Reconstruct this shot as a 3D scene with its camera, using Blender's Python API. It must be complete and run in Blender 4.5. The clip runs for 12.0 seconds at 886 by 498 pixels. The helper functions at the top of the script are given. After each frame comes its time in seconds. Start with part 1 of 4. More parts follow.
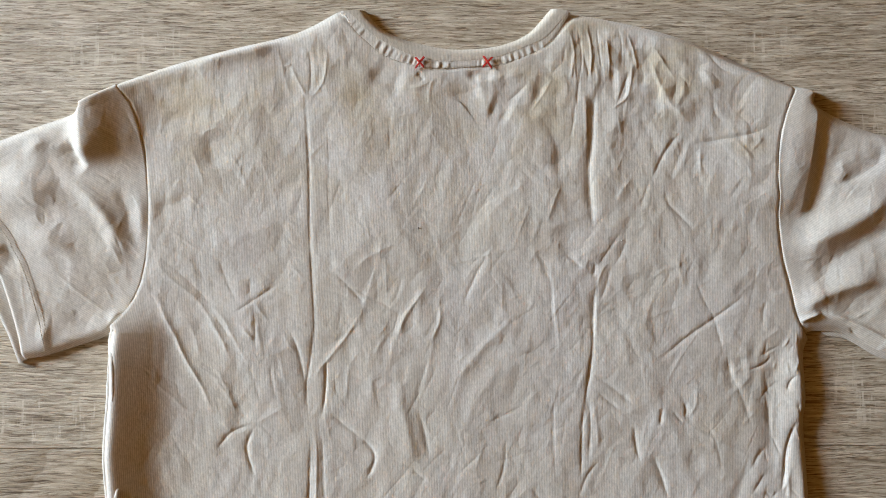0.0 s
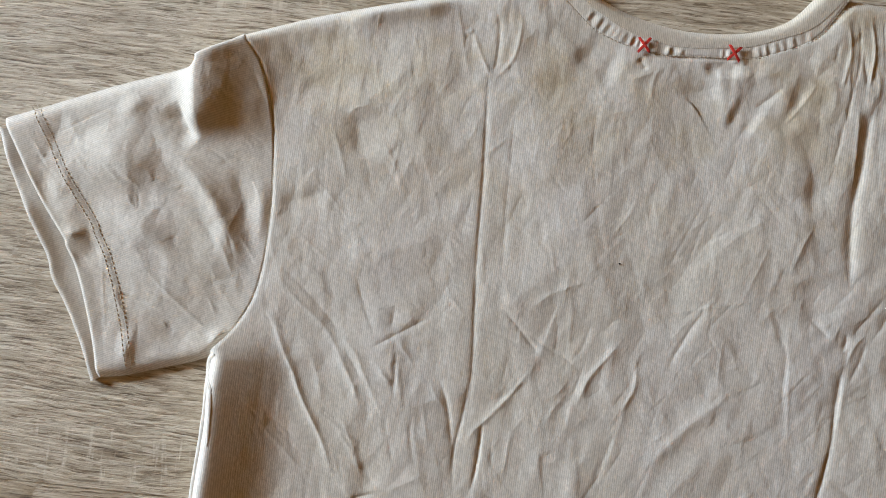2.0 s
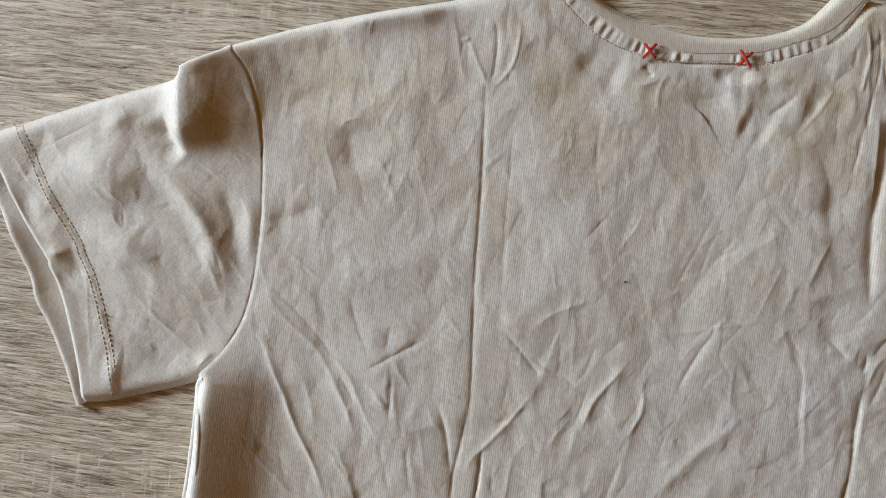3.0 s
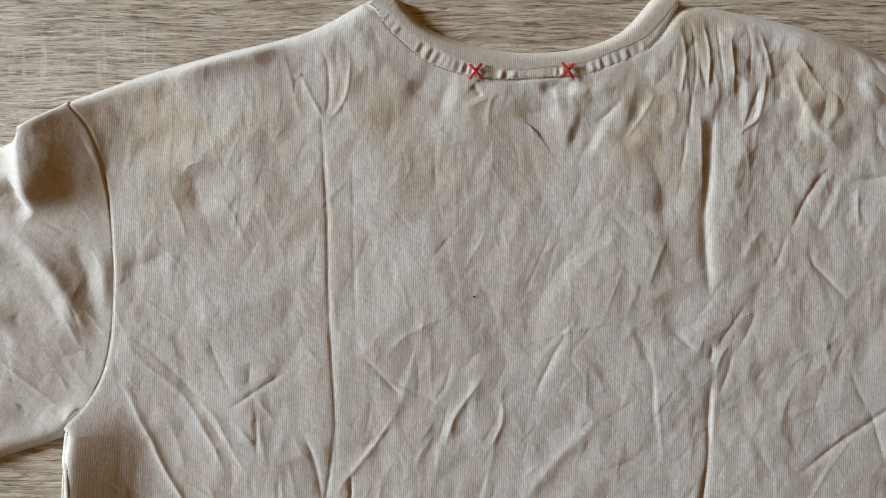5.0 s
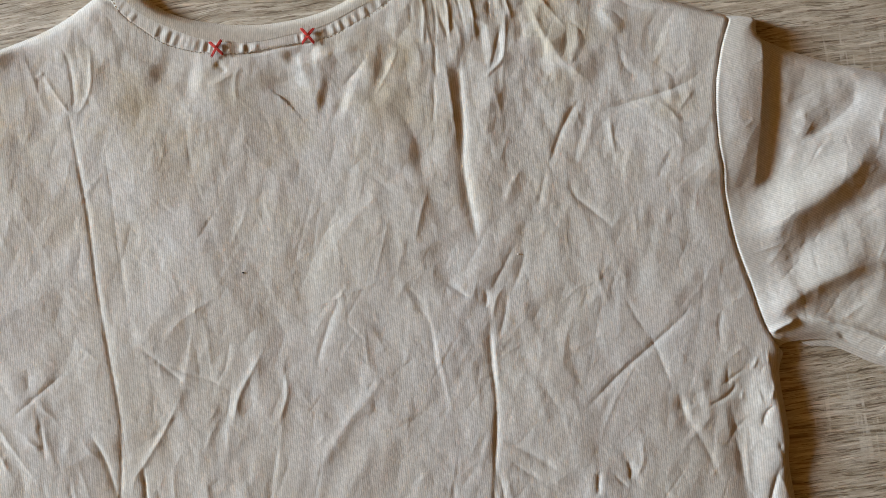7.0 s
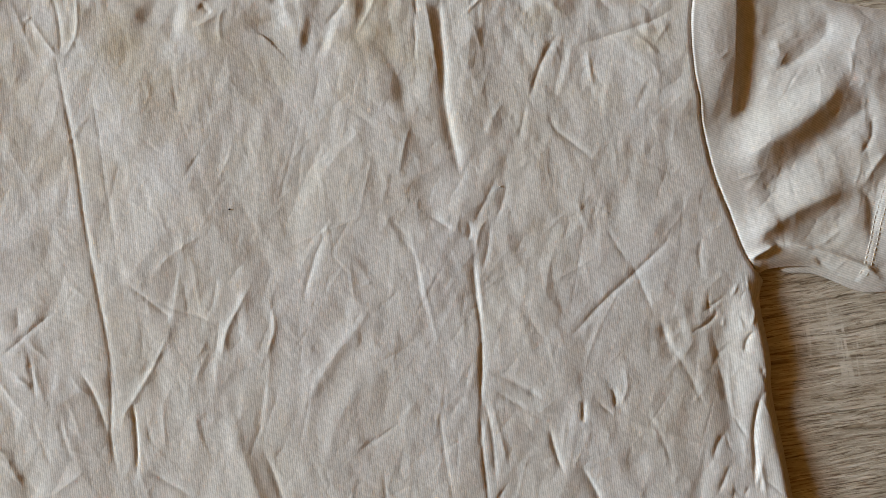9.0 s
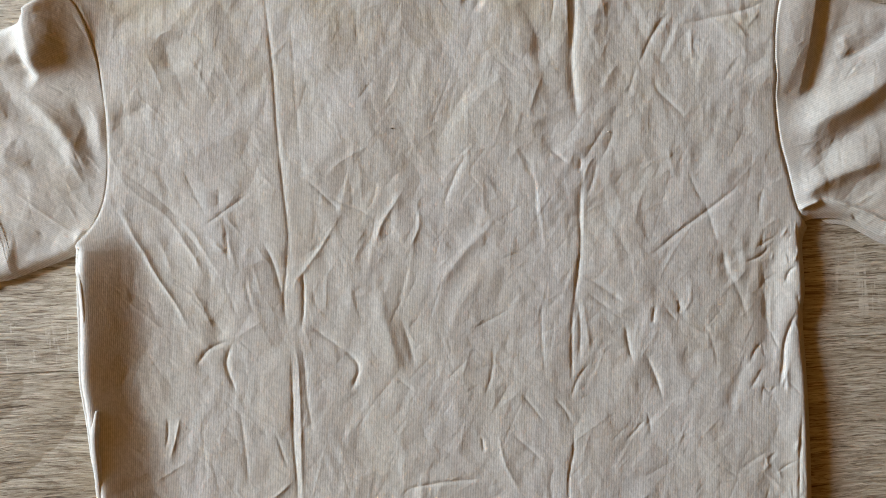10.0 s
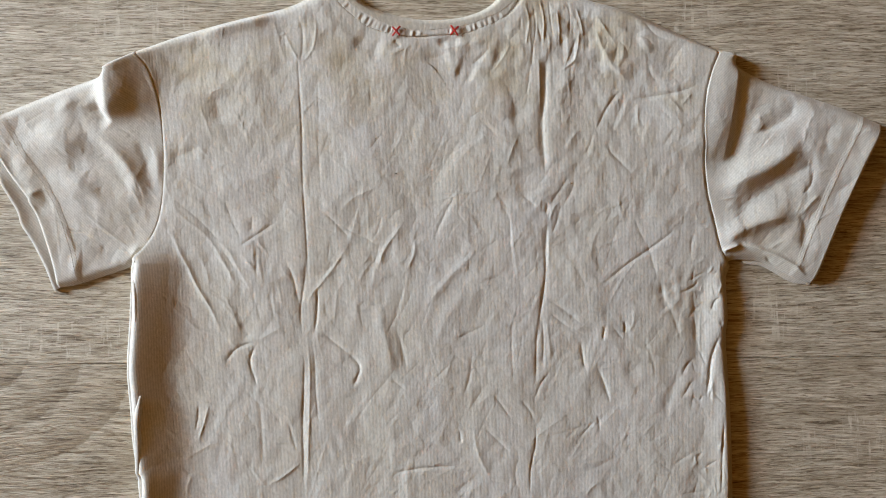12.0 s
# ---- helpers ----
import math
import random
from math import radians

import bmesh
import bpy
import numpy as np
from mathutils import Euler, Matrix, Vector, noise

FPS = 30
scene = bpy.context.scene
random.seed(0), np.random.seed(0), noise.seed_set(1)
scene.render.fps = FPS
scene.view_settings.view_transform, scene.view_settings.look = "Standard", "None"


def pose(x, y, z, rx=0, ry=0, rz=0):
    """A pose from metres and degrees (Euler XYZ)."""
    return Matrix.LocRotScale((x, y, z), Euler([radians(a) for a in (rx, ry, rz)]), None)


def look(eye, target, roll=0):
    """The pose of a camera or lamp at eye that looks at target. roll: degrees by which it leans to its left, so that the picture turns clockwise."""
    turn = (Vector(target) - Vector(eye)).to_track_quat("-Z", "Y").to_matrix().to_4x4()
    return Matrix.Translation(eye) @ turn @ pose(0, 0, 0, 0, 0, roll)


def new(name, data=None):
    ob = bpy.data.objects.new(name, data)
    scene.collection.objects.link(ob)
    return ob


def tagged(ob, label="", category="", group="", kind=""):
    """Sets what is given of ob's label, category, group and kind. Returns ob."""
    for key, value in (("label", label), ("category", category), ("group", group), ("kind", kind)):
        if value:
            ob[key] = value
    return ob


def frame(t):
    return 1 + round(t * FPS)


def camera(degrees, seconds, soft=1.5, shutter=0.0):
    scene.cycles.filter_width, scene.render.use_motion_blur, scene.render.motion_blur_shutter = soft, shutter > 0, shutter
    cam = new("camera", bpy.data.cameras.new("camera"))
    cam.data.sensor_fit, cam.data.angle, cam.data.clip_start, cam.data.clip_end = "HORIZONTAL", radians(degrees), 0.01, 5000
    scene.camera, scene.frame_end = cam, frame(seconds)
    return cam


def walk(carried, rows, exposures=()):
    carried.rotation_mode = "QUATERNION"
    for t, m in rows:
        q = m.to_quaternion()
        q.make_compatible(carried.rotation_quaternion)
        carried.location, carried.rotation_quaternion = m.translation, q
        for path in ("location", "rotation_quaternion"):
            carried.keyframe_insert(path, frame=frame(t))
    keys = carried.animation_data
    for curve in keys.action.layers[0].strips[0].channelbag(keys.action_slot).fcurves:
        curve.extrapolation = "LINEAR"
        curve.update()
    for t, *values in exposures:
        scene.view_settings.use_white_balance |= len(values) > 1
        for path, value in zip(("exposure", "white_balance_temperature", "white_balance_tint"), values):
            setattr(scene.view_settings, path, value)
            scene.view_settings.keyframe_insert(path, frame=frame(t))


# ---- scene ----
# The camera, carried by hand over the table.
cam = camera(60.0, 12.0, soft=0.8)
PATH = [
    (0.0, -0.0073, -0.0292, 0.6538, 3.12, -0.30, 1.40),
    (0.5, -0.0186, -0.0274, 0.6205, 2.55, 0.04, 2.65),
    (1.0, -0.0540, -0.0209, 0.5853, 2.71, 0.40, 4.43),
    (1.5, -0.1019, 0.0005, 0.5431, 1.53, 0.58, 6.36),
    (2.0, -0.1292, 0.0164, 0.5042, 0.34, 1.20, 7.48),
    (2.5, -0.1358, 0.0305, 0.4845, -0.62, 1.97, 7.59),
    (2.7, -0.1311, 0.0304, 0.4817, 0.02, 2.37, 7.47),
    (4.5, -0.0589, 0.0531, 0.4877, -0.52, 1.40, 3.06),
    (5.0, -0.0388, 0.0462, 0.4904, 0.78, 0.85, 1.53),
    (5.5, -0.0094, 0.0362, 0.4893, 1.07, 0.69, -0.06),
    (6.0, 0.0263, 0.0307, 0.4881, 0.86, 0.55, -1.70),
    (6.5, 0.0603, 0.0223, 0.4882, 1.15, 0.04, -3.83),
    (7.0, 0.1000, 0.0160, 0.4867, 1.09, 0.14, -5.93),
    (7.2, 0.1103, 0.0111, 0.4858, 1.46, -0.35, -6.74),
    (8.8, 0.1234, -0.0277, 0.4855, 2.99, -0.34, -8.08),
    (9.0, 0.1031, -0.0341, 0.4926, 1.94, -0.04, -6.88),
    (9.5, 0.0448, -0.0447, 0.5592, -0.32, -0.14, -3.16),
    (10.0, 0.0172, -0.0525, 0.6216, -1.99, 0.37, -1.10),
    (10.5, 0.0095, -0.0597, 0.6754, -1.19, 0.26, -0.16),
    (11.0, 0.0088, -0.0728, 0.7185, 0.41, -0.11, 0.39),
    (11.5, 0.0157, -0.0786, 0.7493, 1.62, -0.23, 0.76),
    (12.0, 0.0175, -0.0831, 0.7595, 2.49, -0.38, 1.05),
]
walk(cam, [(t, pose(*p)) for t, *p in PATH],
     [(0, 0.0), (1.0, 0.0), (2.0, -0.18), (2.5, -0.27), (4.5, -0.25), (5.5, -0.22), (6.5, -0.08), (9.0, -0.05), (12.0, -0.05)])

# ---- light: a window in the west wall, an overcast sky behind it ----
world = bpy.data.worlds.new("world")
world.use_nodes = True
scene.world = world
_sky = world.node_tree.nodes.new("ShaderNodeTexSky")
_sky.sky_type = 'NISHITA'
_sky.sun_disc = False
_sky.sun_elevation = radians(30)
_sky.sun_rotation = radians(200)
world.node_tree.links.new(_sky.outputs[0], world.node_tree.nodes["Background"].inputs[0])
world.node_tree.nodes["Background"].inputs[1].default_value = 0.08

WX, WY0, WY1, WZ0, WZ1 = -4.2, 0.2, 2.2, 0.80, 1.78      # the window's opening
win = bpy.data.lights.new("window_daylight", 'AREA')
win.shape = 'RECTANGLE'
win.size, win.size_y = WZ1 - WZ0 - 0.1, WY1 - WY0 - 0.1
win.energy = 965
win.color = (0.70, 0.85, 1.0)
daylight = new("window_daylight", win)
daylight.matrix_world = look((WX - 0.05, (WY0 + WY1) / 2, (WZ0 + WZ1) / 2), (0, 0, (WZ0 + WZ1) / 2 - 0.2))


# ---- materials ----
def material(name, rough=0.8, spec=0.3):
    m = bpy.data.materials.new(name)
    m.use_nodes = True
    b = m.node_tree.nodes["Principled BSDF"]
    b.inputs["Roughness"].default_value = rough
    b.inputs["Specular IOR Level"].default_value = spec
    return m, m.node_tree, b


def node(nt, kind, **inputs):
    n = nt.nodes.new(kind)
    for k, v in inputs.items():
        n.inputs[k.replace("_", " ")].default_value = v
    return n


def mapped(nt, scale, rot=(0, 0, 0)):
    c = nt.nodes.new("ShaderNodeTexCoord")
    mp = nt.nodes.new("ShaderNodeMapping")
    mp.inputs["Scale"].default_value = scale
    mp.inputs["Rotation"].default_value = rot
    nt.links.new(c.outputs["Object"], mp.inputs["Vector"])
    return mp.outputs[0]


def noise_at(nt, vec, scale=1.0, detail=3.0, rough=0.55):
    n = nt.nodes.new("ShaderNodeTexNoise")
    n.inputs["Scale"].default_value = scale
    n.inputs["Detail"].default_value = detail
    n.inputs["Roughness"].default_value = rough
    nt.links.new(vec, n.inputs["Vector"])
    return n.outputs["Fac"]


def ramp(nt, fac, stops):
    r = nt.nodes.new("ShaderNodeValToRGB")
    e = r.color_ramp.elements
    while len(e) < len(stops):
        e.new(0.5)
    for el, (p, c) in zip(e, stops):
        el.position, el.color = p, (*c, 1) if len(c) == 3 else c
    nt.links.new(fac, r.inputs[0])
    return r.outputs[0]


def mix(nt, fac, a, b, how='MIX'):
    n = nt.nodes.new("ShaderNodeMix")
    n.data_type, n.blend_type = 'RGBA', how
    for sock, v in ((n.inputs[0], fac), (n.inputs[6], a), (n.inputs[7], b)):
        if isinstance(v, (int, float)):
            sock.default_value = v
        elif isinstance(v, tuple):
            sock.default_value = (*v, 1)
        else:
            nt.links.new(v, sock)
    return n.outputs[2]


def maths(nt, op, a, b=0.0):
    n = nt.nodes.new("ShaderNodeMath")
    n.operation = op
    for sock, v in zip(n.inputs, (a, b)):
        if isinstance(v, (int, float)):
            sock.default_value = v
        else:
            nt.links.new(v, sock)
    return n.outputs[0]


def bump(nt, bsdf, height, strength, dist):
    n = nt.nodes.new("ShaderNodeBump")
    n.inputs["Strength"].default_value = strength
    n.inputs["Distance"].default_value = dist
    nt.links.new(height, n.inputs["Height"])
    nt.links.new(n.outputs[0], bsdf.inputs["Normal"])


def jersey(name, angle, base, pitch=0.00136, blotchy=0.0):
    """Knitted cotton: fine wales along one direction, fuzz, a faint uneven tone."""
    m, nt, b = material(name, 0.92, 0.12)
    wv = nt.nodes.new("ShaderNodeTexWave")
    wv.bands_direction = 'X'
    wv.inputs["Scale"].default_value = 0.314 / pitch
    wv.inputs["Distortion"].default_value = 0.9
    wv.inputs["Detail"].default_value = 2.0
    wv.inputs["Detail Scale"].default_value = 0.25
    nt.links.new(mapped(nt, (1, 1, 1), (0, 0, radians(angle))), wv.inputs["Vector"])
    wale = wv.outputs["Fac"]
    fuzz = noise_at(nt, mapped(nt, (560, 380, 560), (0, 0, radians(angle))), 1.0, 3.0, 0.65)
    tone = noise_at(nt, mapped(nt, (14, 9, 14)), 1.0, 4.0)
    col = ramp(nt, tone, [(0.3, tuple(c * k for c, k in zip(base, (0.965, 0.955, 0.915)))), (0.7, tuple(c * k for c, k in zip(base, (1.02, 1.03, 1.06))))])
    if blotchy:
        # yellow-brown blotches, growing stronger towards the neck and shoulders
        sep = nt.nodes.new("ShaderNodeSeparateXYZ")
        nt.links.new(nt.nodes["Texture Coordinate"].outputs["Object"], sep.inputs[0])
        high = ramp(nt, maths(nt, 'MULTIPLY', maths(nt, 'ADD', sep.outputs[1], 0.05), 4.0), [(0.2, (0, 0, 0)), (0.75, (1, 1, 1))])
        blot = ramp(nt, noise_at(nt, mapped(nt, (19, 27, 19)), 1.0, 4.0, 0.6), [(0.47, (0, 0, 0)), (0.64, (1, 1, 1))])
        blotch_fac = maths(nt, 'MULTIPLY', maths(nt, 'MULTIPLY', high, blot), blotchy)
        col = mix(nt, blotch_fac, col, (0.87, 0.79, 0.62), 'MULTIPLY')
    fleck = noise_at(nt, mapped(nt, (520, 300, 520), (0, 0, radians(angle))), 1.0, 3.0, 0.7)
    col = mix(nt, 0.5, col, ramp(nt, fleck, [(0.34, (0.62, 0.61, 0.59)), (0.66, (1, 1, 1))]), 'MULTIPLY')
    col = mix(nt, 0.36, col, ramp(nt, wale, [(0.1, (0.50, 0.48, 0.45)), (0.75, (1, 1, 1))]), 'MULTIPLY')
    nt.links.new(col, b.inputs["Base Color"])
    b.inputs["Sheen Weight"].default_value = 0.15
    b.inputs["Sheen Roughness"].default_value = 0.5
    h = maths(nt, 'ADD', maths(nt, 'MULTIPLY', wale, 0.13), fuzz)
    bump(nt, b, h, 0.6, 0.0003)
    return m


CLOTH = (0.69, 0.645, 0.58)
M_BODY = jersey("cotton_jersey_body", 0, CLOTH, blotchy=0.7)
M_SLEEVE_L = jersey("cotton_jersey_sleeve", 62, CLOTH)
M_SLEEVE_R = jersey("cotton_jersey_sleeve_right", -62, CLOTH)
M_RIB = jersey("ribbed_collar_knit", 0, (0.64, 0.58, 0.49), 0.0012)
M_THREAD, _nt, _b = material("sewing_thread", 0.7)
_b.inputs["Base Color"].default_value = (0.56, 0.51, 0.43, 1)
M_RED, _nt, _b = material("red_embroidery_thread", 0.6)
_nt.links.new(ramp(_nt, noise_at(_nt, mapped(_nt, (900, 900, 900)), 1.0), [(0.3, (0.36, 0.02, 0.015)), (0.7, (0.6, 0.05, 0.035))]), _b.inputs["Base Color"])
M_DARK, _nt, _b = material("dark_lint", 0.9)
_b.inputs["Base Color"].default_value = (0.03, 0.025, 0.02, 1)
M_PALE, _nt, _b = material("pale_lint", 0.9)
_b.inputs["Base Color"].default_value = (0.85, 0.82, 0.76, 1)


JOINT = -0.1605                                 # where two boards of the table top meet


def oak():
    """Grey-beige sawn oak laminate: long grain, pores, saw marks across, printed flames."""
    m, nt, b = material("sawn_oak_laminate", 0.55, 0.35)
    info = nt.nodes.new("ShaderNodeObjectInfo")
    c = nt.nodes.new("ShaderNodeTexCoord")
    off = nt.nodes.new("ShaderNodeVectorMath")
    off.operation = 'ADD'
    sh = nt.nodes.new("ShaderNodeCombineXYZ")
    nt.links.new(maths(nt, 'MULTIPLY', info.outputs["Random"], 7.0), sh.inputs[2])
    sway = noise_at(nt, mapped(nt, (4.5, 13, 1)), 1.0, 3.0)
    drift = nt.nodes.new("ShaderNodeCombineXYZ")
    nt.links.new(maths(nt, 'MULTIPLY', maths(nt, 'SUBTRACT', sway, 0.5), 0.024), drift.inputs[1])
    bent = nt.nodes.new("ShaderNodeVectorMath")
    bent.operation = 'ADD'
    nt.links.new(c.outputs["Object"], bent.inputs[0])
    nt.links.new(drift.outputs[0], bent.inputs[1])
    nt.links.new(bent.outputs[0], off.inputs[0])
    nt.links.new(sh.outputs[0], off.inputs[1])

    def at(scale):
        mp = nt.nodes.new("ShaderNodeMapping")
        mp.inputs["Scale"].default_value = scale
        nt.links.new(off.outputs[0], mp.inputs["Vector"])
        return mp.outputs[0]

    def dent(x, y, sx, sy):
        """Distance from a place on the boards, stretched along the grain."""
        mp = nt.nodes.new("ShaderNodeMapping")
        mp.inputs["Location"].default_value = (-x * sx, -y * sy, 0)
        mp.inputs["Scale"].default_value = (sx, sy, 0)
        nt.links.new(c.outputs["Object"], mp.inputs["Vector"])
        return mp.outputs[0]

    fine = noise_at(nt, at((34, 520, 1)), 1.0, 6.0, 0.7)
    grain = noise_at(nt, at((8, 85, 1)), 1.0, 4.0, 0.6)
    pores = noise_at(nt, at((75, 950, 1)), 1.0, 4.0, 0.7)
    broad = noise_at(nt, at((1.6, 9, 1)), 1.0, 3.0)
    flame = nt.nodes.new("ShaderNodeTexWave")
    flame.wave_type, flame.rings_direction = 'RINGS', 'Z'
    flame.wave_profile = 'SAW'
    flame.inputs["Scale"].default_value = 6.0
    flame.inputs["Distortion"].default_value = 1.1
    flame.inputs["Detail"].default_value = 4.0
    flame.inputs["Detail Scale"].default_value = 9.0
    flame.inputs["Detail Roughness"].default_value = 0.6
    nt.links.new(dent(-0.437, -0.150, 1.0, 1.35), flame.inputs["Vector"])
    spot = nt.nodes.new("ShaderNodeVectorMath")
    spot.operation = 'LENGTH'
    nt.links.new(dent(-0.41, -0.20, 3.2, 10), spot.inputs[0])
    below = nt.nodes.new("ShaderNodeSeparateXYZ")
    nt.links.new(c.outputs["Object"], below.inputs[0])
    field = ramp(nt, maths(nt, 'ADD', spot.outputs["Value"], maths(nt, 'MULTIPLY', fine, 0.25)), [(0.55, (1, 1, 1)), (1.0, (0.2, 0.2, 0.2))])
    field = maths(nt, 'MULTIPLY', field, maths(nt, 'LESS_THAN', below.outputs[1], JOINT))
    pitted = ramp(nt, noise_at(nt, at((45, 260, 1)), 1.0, 3.0), [(0.42, (0.55, 0.55, 0.55)), (0.56, (1, 1, 1))])
    col = ramp(nt, fine, [(0.33, (0.27, 0.212, 0.15)), (0.43, (0.46, 0.39, 0.295)), (0.52, (0.575, 0.505, 0.395)), (0.63, (0.76, 0.695, 0.58))])
    col = mix(nt, 0.6, col, ramp(nt, grain, [(0.34, (0.66, 0.61, 0.54)), (0.48, (0.93, 0.92, 0.9)), (0.6, (1, 1, 1))]), 'MULTIPLY')
    col = mix(nt, maths(nt, 'MULTIPLY', field, maths(nt, 'MULTIPLY', pitted, 1.0)), col, ramp(nt, flame.outputs["Fac"], [(0.0, (1, 1, 1)), (0.35, (0.95, 0.93, 0.9)), (0.95, (0.62, 0.56, 0.48)), (1.0, (1, 1, 1))]), 'MULTIPLY')
    col = mix(nt, 0.5, col, ramp(nt, broad, [(0.3, (0.78, 0.75, 0.70)), (0.7, (1, 1, 1))]), 'MULTIPLY')
    col = mix(nt, maths(nt, 'MULTIPLY', maths(nt, 'LESS_THAN', below.outputs[1], JOINT), 0.08), col, (0.76, 0.72, 0.68), 'MULTIPLY')
    # dark open pores, short dashes along the grain, and a few longer cracks
    dash = noise_at(nt, at((55, 760, 1)), 1.0, 2.0, 0.6)
    col = mix(nt, 0.75, col, ramp(nt, dash, [(0.36, (0.30, 0.24, 0.17)), (0.405, (1, 1, 1))]), 'MULTIPLY')
    pit = ramp(nt, pores, [(0.38, (0.46, 0.39, 0.31)), (0.46, (1, 1, 1))])
    col = mix(nt, 0.8, col, pit, 'MULTIPLY')
    line = ramp(nt, noise_at(nt, at((28, 400, 1)), 1.0, 3.0, 0.6), [(0.35, (0.36, 0.29, 0.22)), (0.39, (1, 1, 1))])
    col = mix(nt, 0.65, col, line, 'MULTIPLY')
    # one small knot
    kn = nt.nodes.new("ShaderNodeVectorMath")
    kn.operation = 'LENGTH'
    nt.links.new(dent(0.3475, -0.1705, 60, 260), kn.inputs[0])
    wob = maths(nt, 'ADD', kn.outputs["Value"], maths(nt, 'MULTIPLY', fine, 0.9))
    col = mix(nt, 0.75, col, ramp(nt, wob, [(0.45, (0.95, 0.9, 0.85)), (0.8, (0.4, 0.33, 0.26)), (1.25, (1, 1, 1))]), 'MULTIPLY')
    # pale saw marks across the grain, in a few patches
    patch = 0.0
    for px, py, rx, ry in ((-0.28, 0.182, 0.085, 0.024), (0.255, 0.186, 0.06, 0.03), (-0.35, -0.137, 0.10, 0.024), (0.345, -0.115, 0.035, 0.035), (0.37, 0.11, 0.05, 0.035), (-0.30, 0.33, 0.1, 0.04), (0.42, -0.24, 0.07, 0.03)):
        near_by = nt.nodes.new("ShaderNodeVectorMath")
        near_by.operation = 'LENGTH'
        nt.links.new(dent(px, py, 1 / rx, 1 / ry), near_by.inputs[0])
        patch = maths(nt, 'MAXIMUM', patch, ramp(nt, near_by.outputs["Value"], [(0.55, (1, 1, 1)), (1.1, (0, 0, 0))]))
    across = ramp(nt, noise_at(nt, at((230, 26, 1)), 1.0, 2.0), [(0.55, (0, 0, 0)), (0.66, (1, 1, 1))])
    along = ramp(nt, noise_at(nt, at((22, 290, 1)), 1.0, 2.0), [(0.56, (0, 0, 0)), (0.66, (0.8, 0.8, 0.8))])
    fleck = ramp(nt, noise_at(nt, at((150, 200, 1)), 1.0, 3.0), [(0.4, (0.15, 0.15, 0.15)), (0.58, (0.75, 0.75, 0.75))])
    mark = maths(nt, 'MULTIPLY', maths(nt, 'MULTIPLY', maths(nt, 'MAXIMUM', across, along), patch), fleck)
    col = mix(nt, mark, col, (0.72, 0.66, 0.55))
    nt.links.new(col, b.inputs["Base Color"])
    nt.links.new(ramp(nt, grain, [(0.3, (0.68, 0.68, 0.68)), (0.7, (0.5, 0.5, 0.5))]), b.inputs["Roughness"])
    bump(nt, b, maths(nt, 'ADD', maths(nt, 'ADD', pores, dash), fine), 0.85, 0.0006)
    return m


M_OAK = oak()
M_WALL, _nt, _b = material("warm_plaster", 0.95, 0.1)
_nt.links.new(ramp(_nt, noise_at(_nt, mapped(_nt, (6, 6, 6)), 1.0), [(0.3, (0.30, 0.138, 0.022)), (0.7, (0.35, 0.162, 0.027))]), _b.inputs["Base Color"])
M_FLOOR, _nt, _b = material("brown_floor_boards", 0.6)
_nt.links.new(ramp(_nt, noise_at(_nt, mapped(_nt, (3, 40, 3)), 1.0), [(0.3, (0.16, 0.09, 0.04)), (0.7, (0.24, 0.14, 0.065))]), _b.inputs["Base Color"])
M_FRAME, _nt, _b = material("white_window_paint", 0.5)
_nt.links.new(ramp(_nt, noise_at(_nt, mapped(_nt, (9, 9, 9)), 1.0), [(0.3, (0.76, 0.76, 0.74)), (0.7, (0.82, 0.82, 0.8))]), _b.inputs["Base Color"])


# ---- building helpers ----
def box_mesh(name, x0, y0, z0, x1, y1, z1, bev=0.0):
    bm = bmesh.new()
    bmesh.ops.create_cube(bm, size=1.0)
    for v in bm.verts:
        v.co = Vector(((x0 + x1) / 2 + v.co.x * (x1 - x0), (y0 + y1) / 2 + v.co.y * (y1 - y0), (z0 + z1) / 2 + v.co.z * (z1 - z0)))
    if bev:
        bmesh.ops.bevel(bm, geom=bm.edges[:], offset=bev, segments=2, affect='EDGES')
    return bm


def part(name, bm, mat, parent=None, label=""):
    me = bpy.data.meshes.new(name)
    bm.to_mesh(me)
    bm.free()
    me.materials.append(mat)
    ob = new(name, me)
    if parent:
        ob.parent = parent
    return tagged(ob, label)


# ---- the room that closes the place ----
FZ, CZ = -0.75, 1.95
EX, NY, SY = 4.5, 3.5, -4.0


def structure(name, *boxes, mat=M_WALL, label=""):
    bm = bmesh.new()
    for b in boxes:
        c = box_mesh(name, *b)
        me = bpy.data.meshes.new("t")
        c.to_mesh(me)
        c.free()
        bm.from_mesh(me)
        bpy.data.meshes.remove(me)
    return tagged(part(name, bm, mat), label, name.split("_")[0], kind="structure")


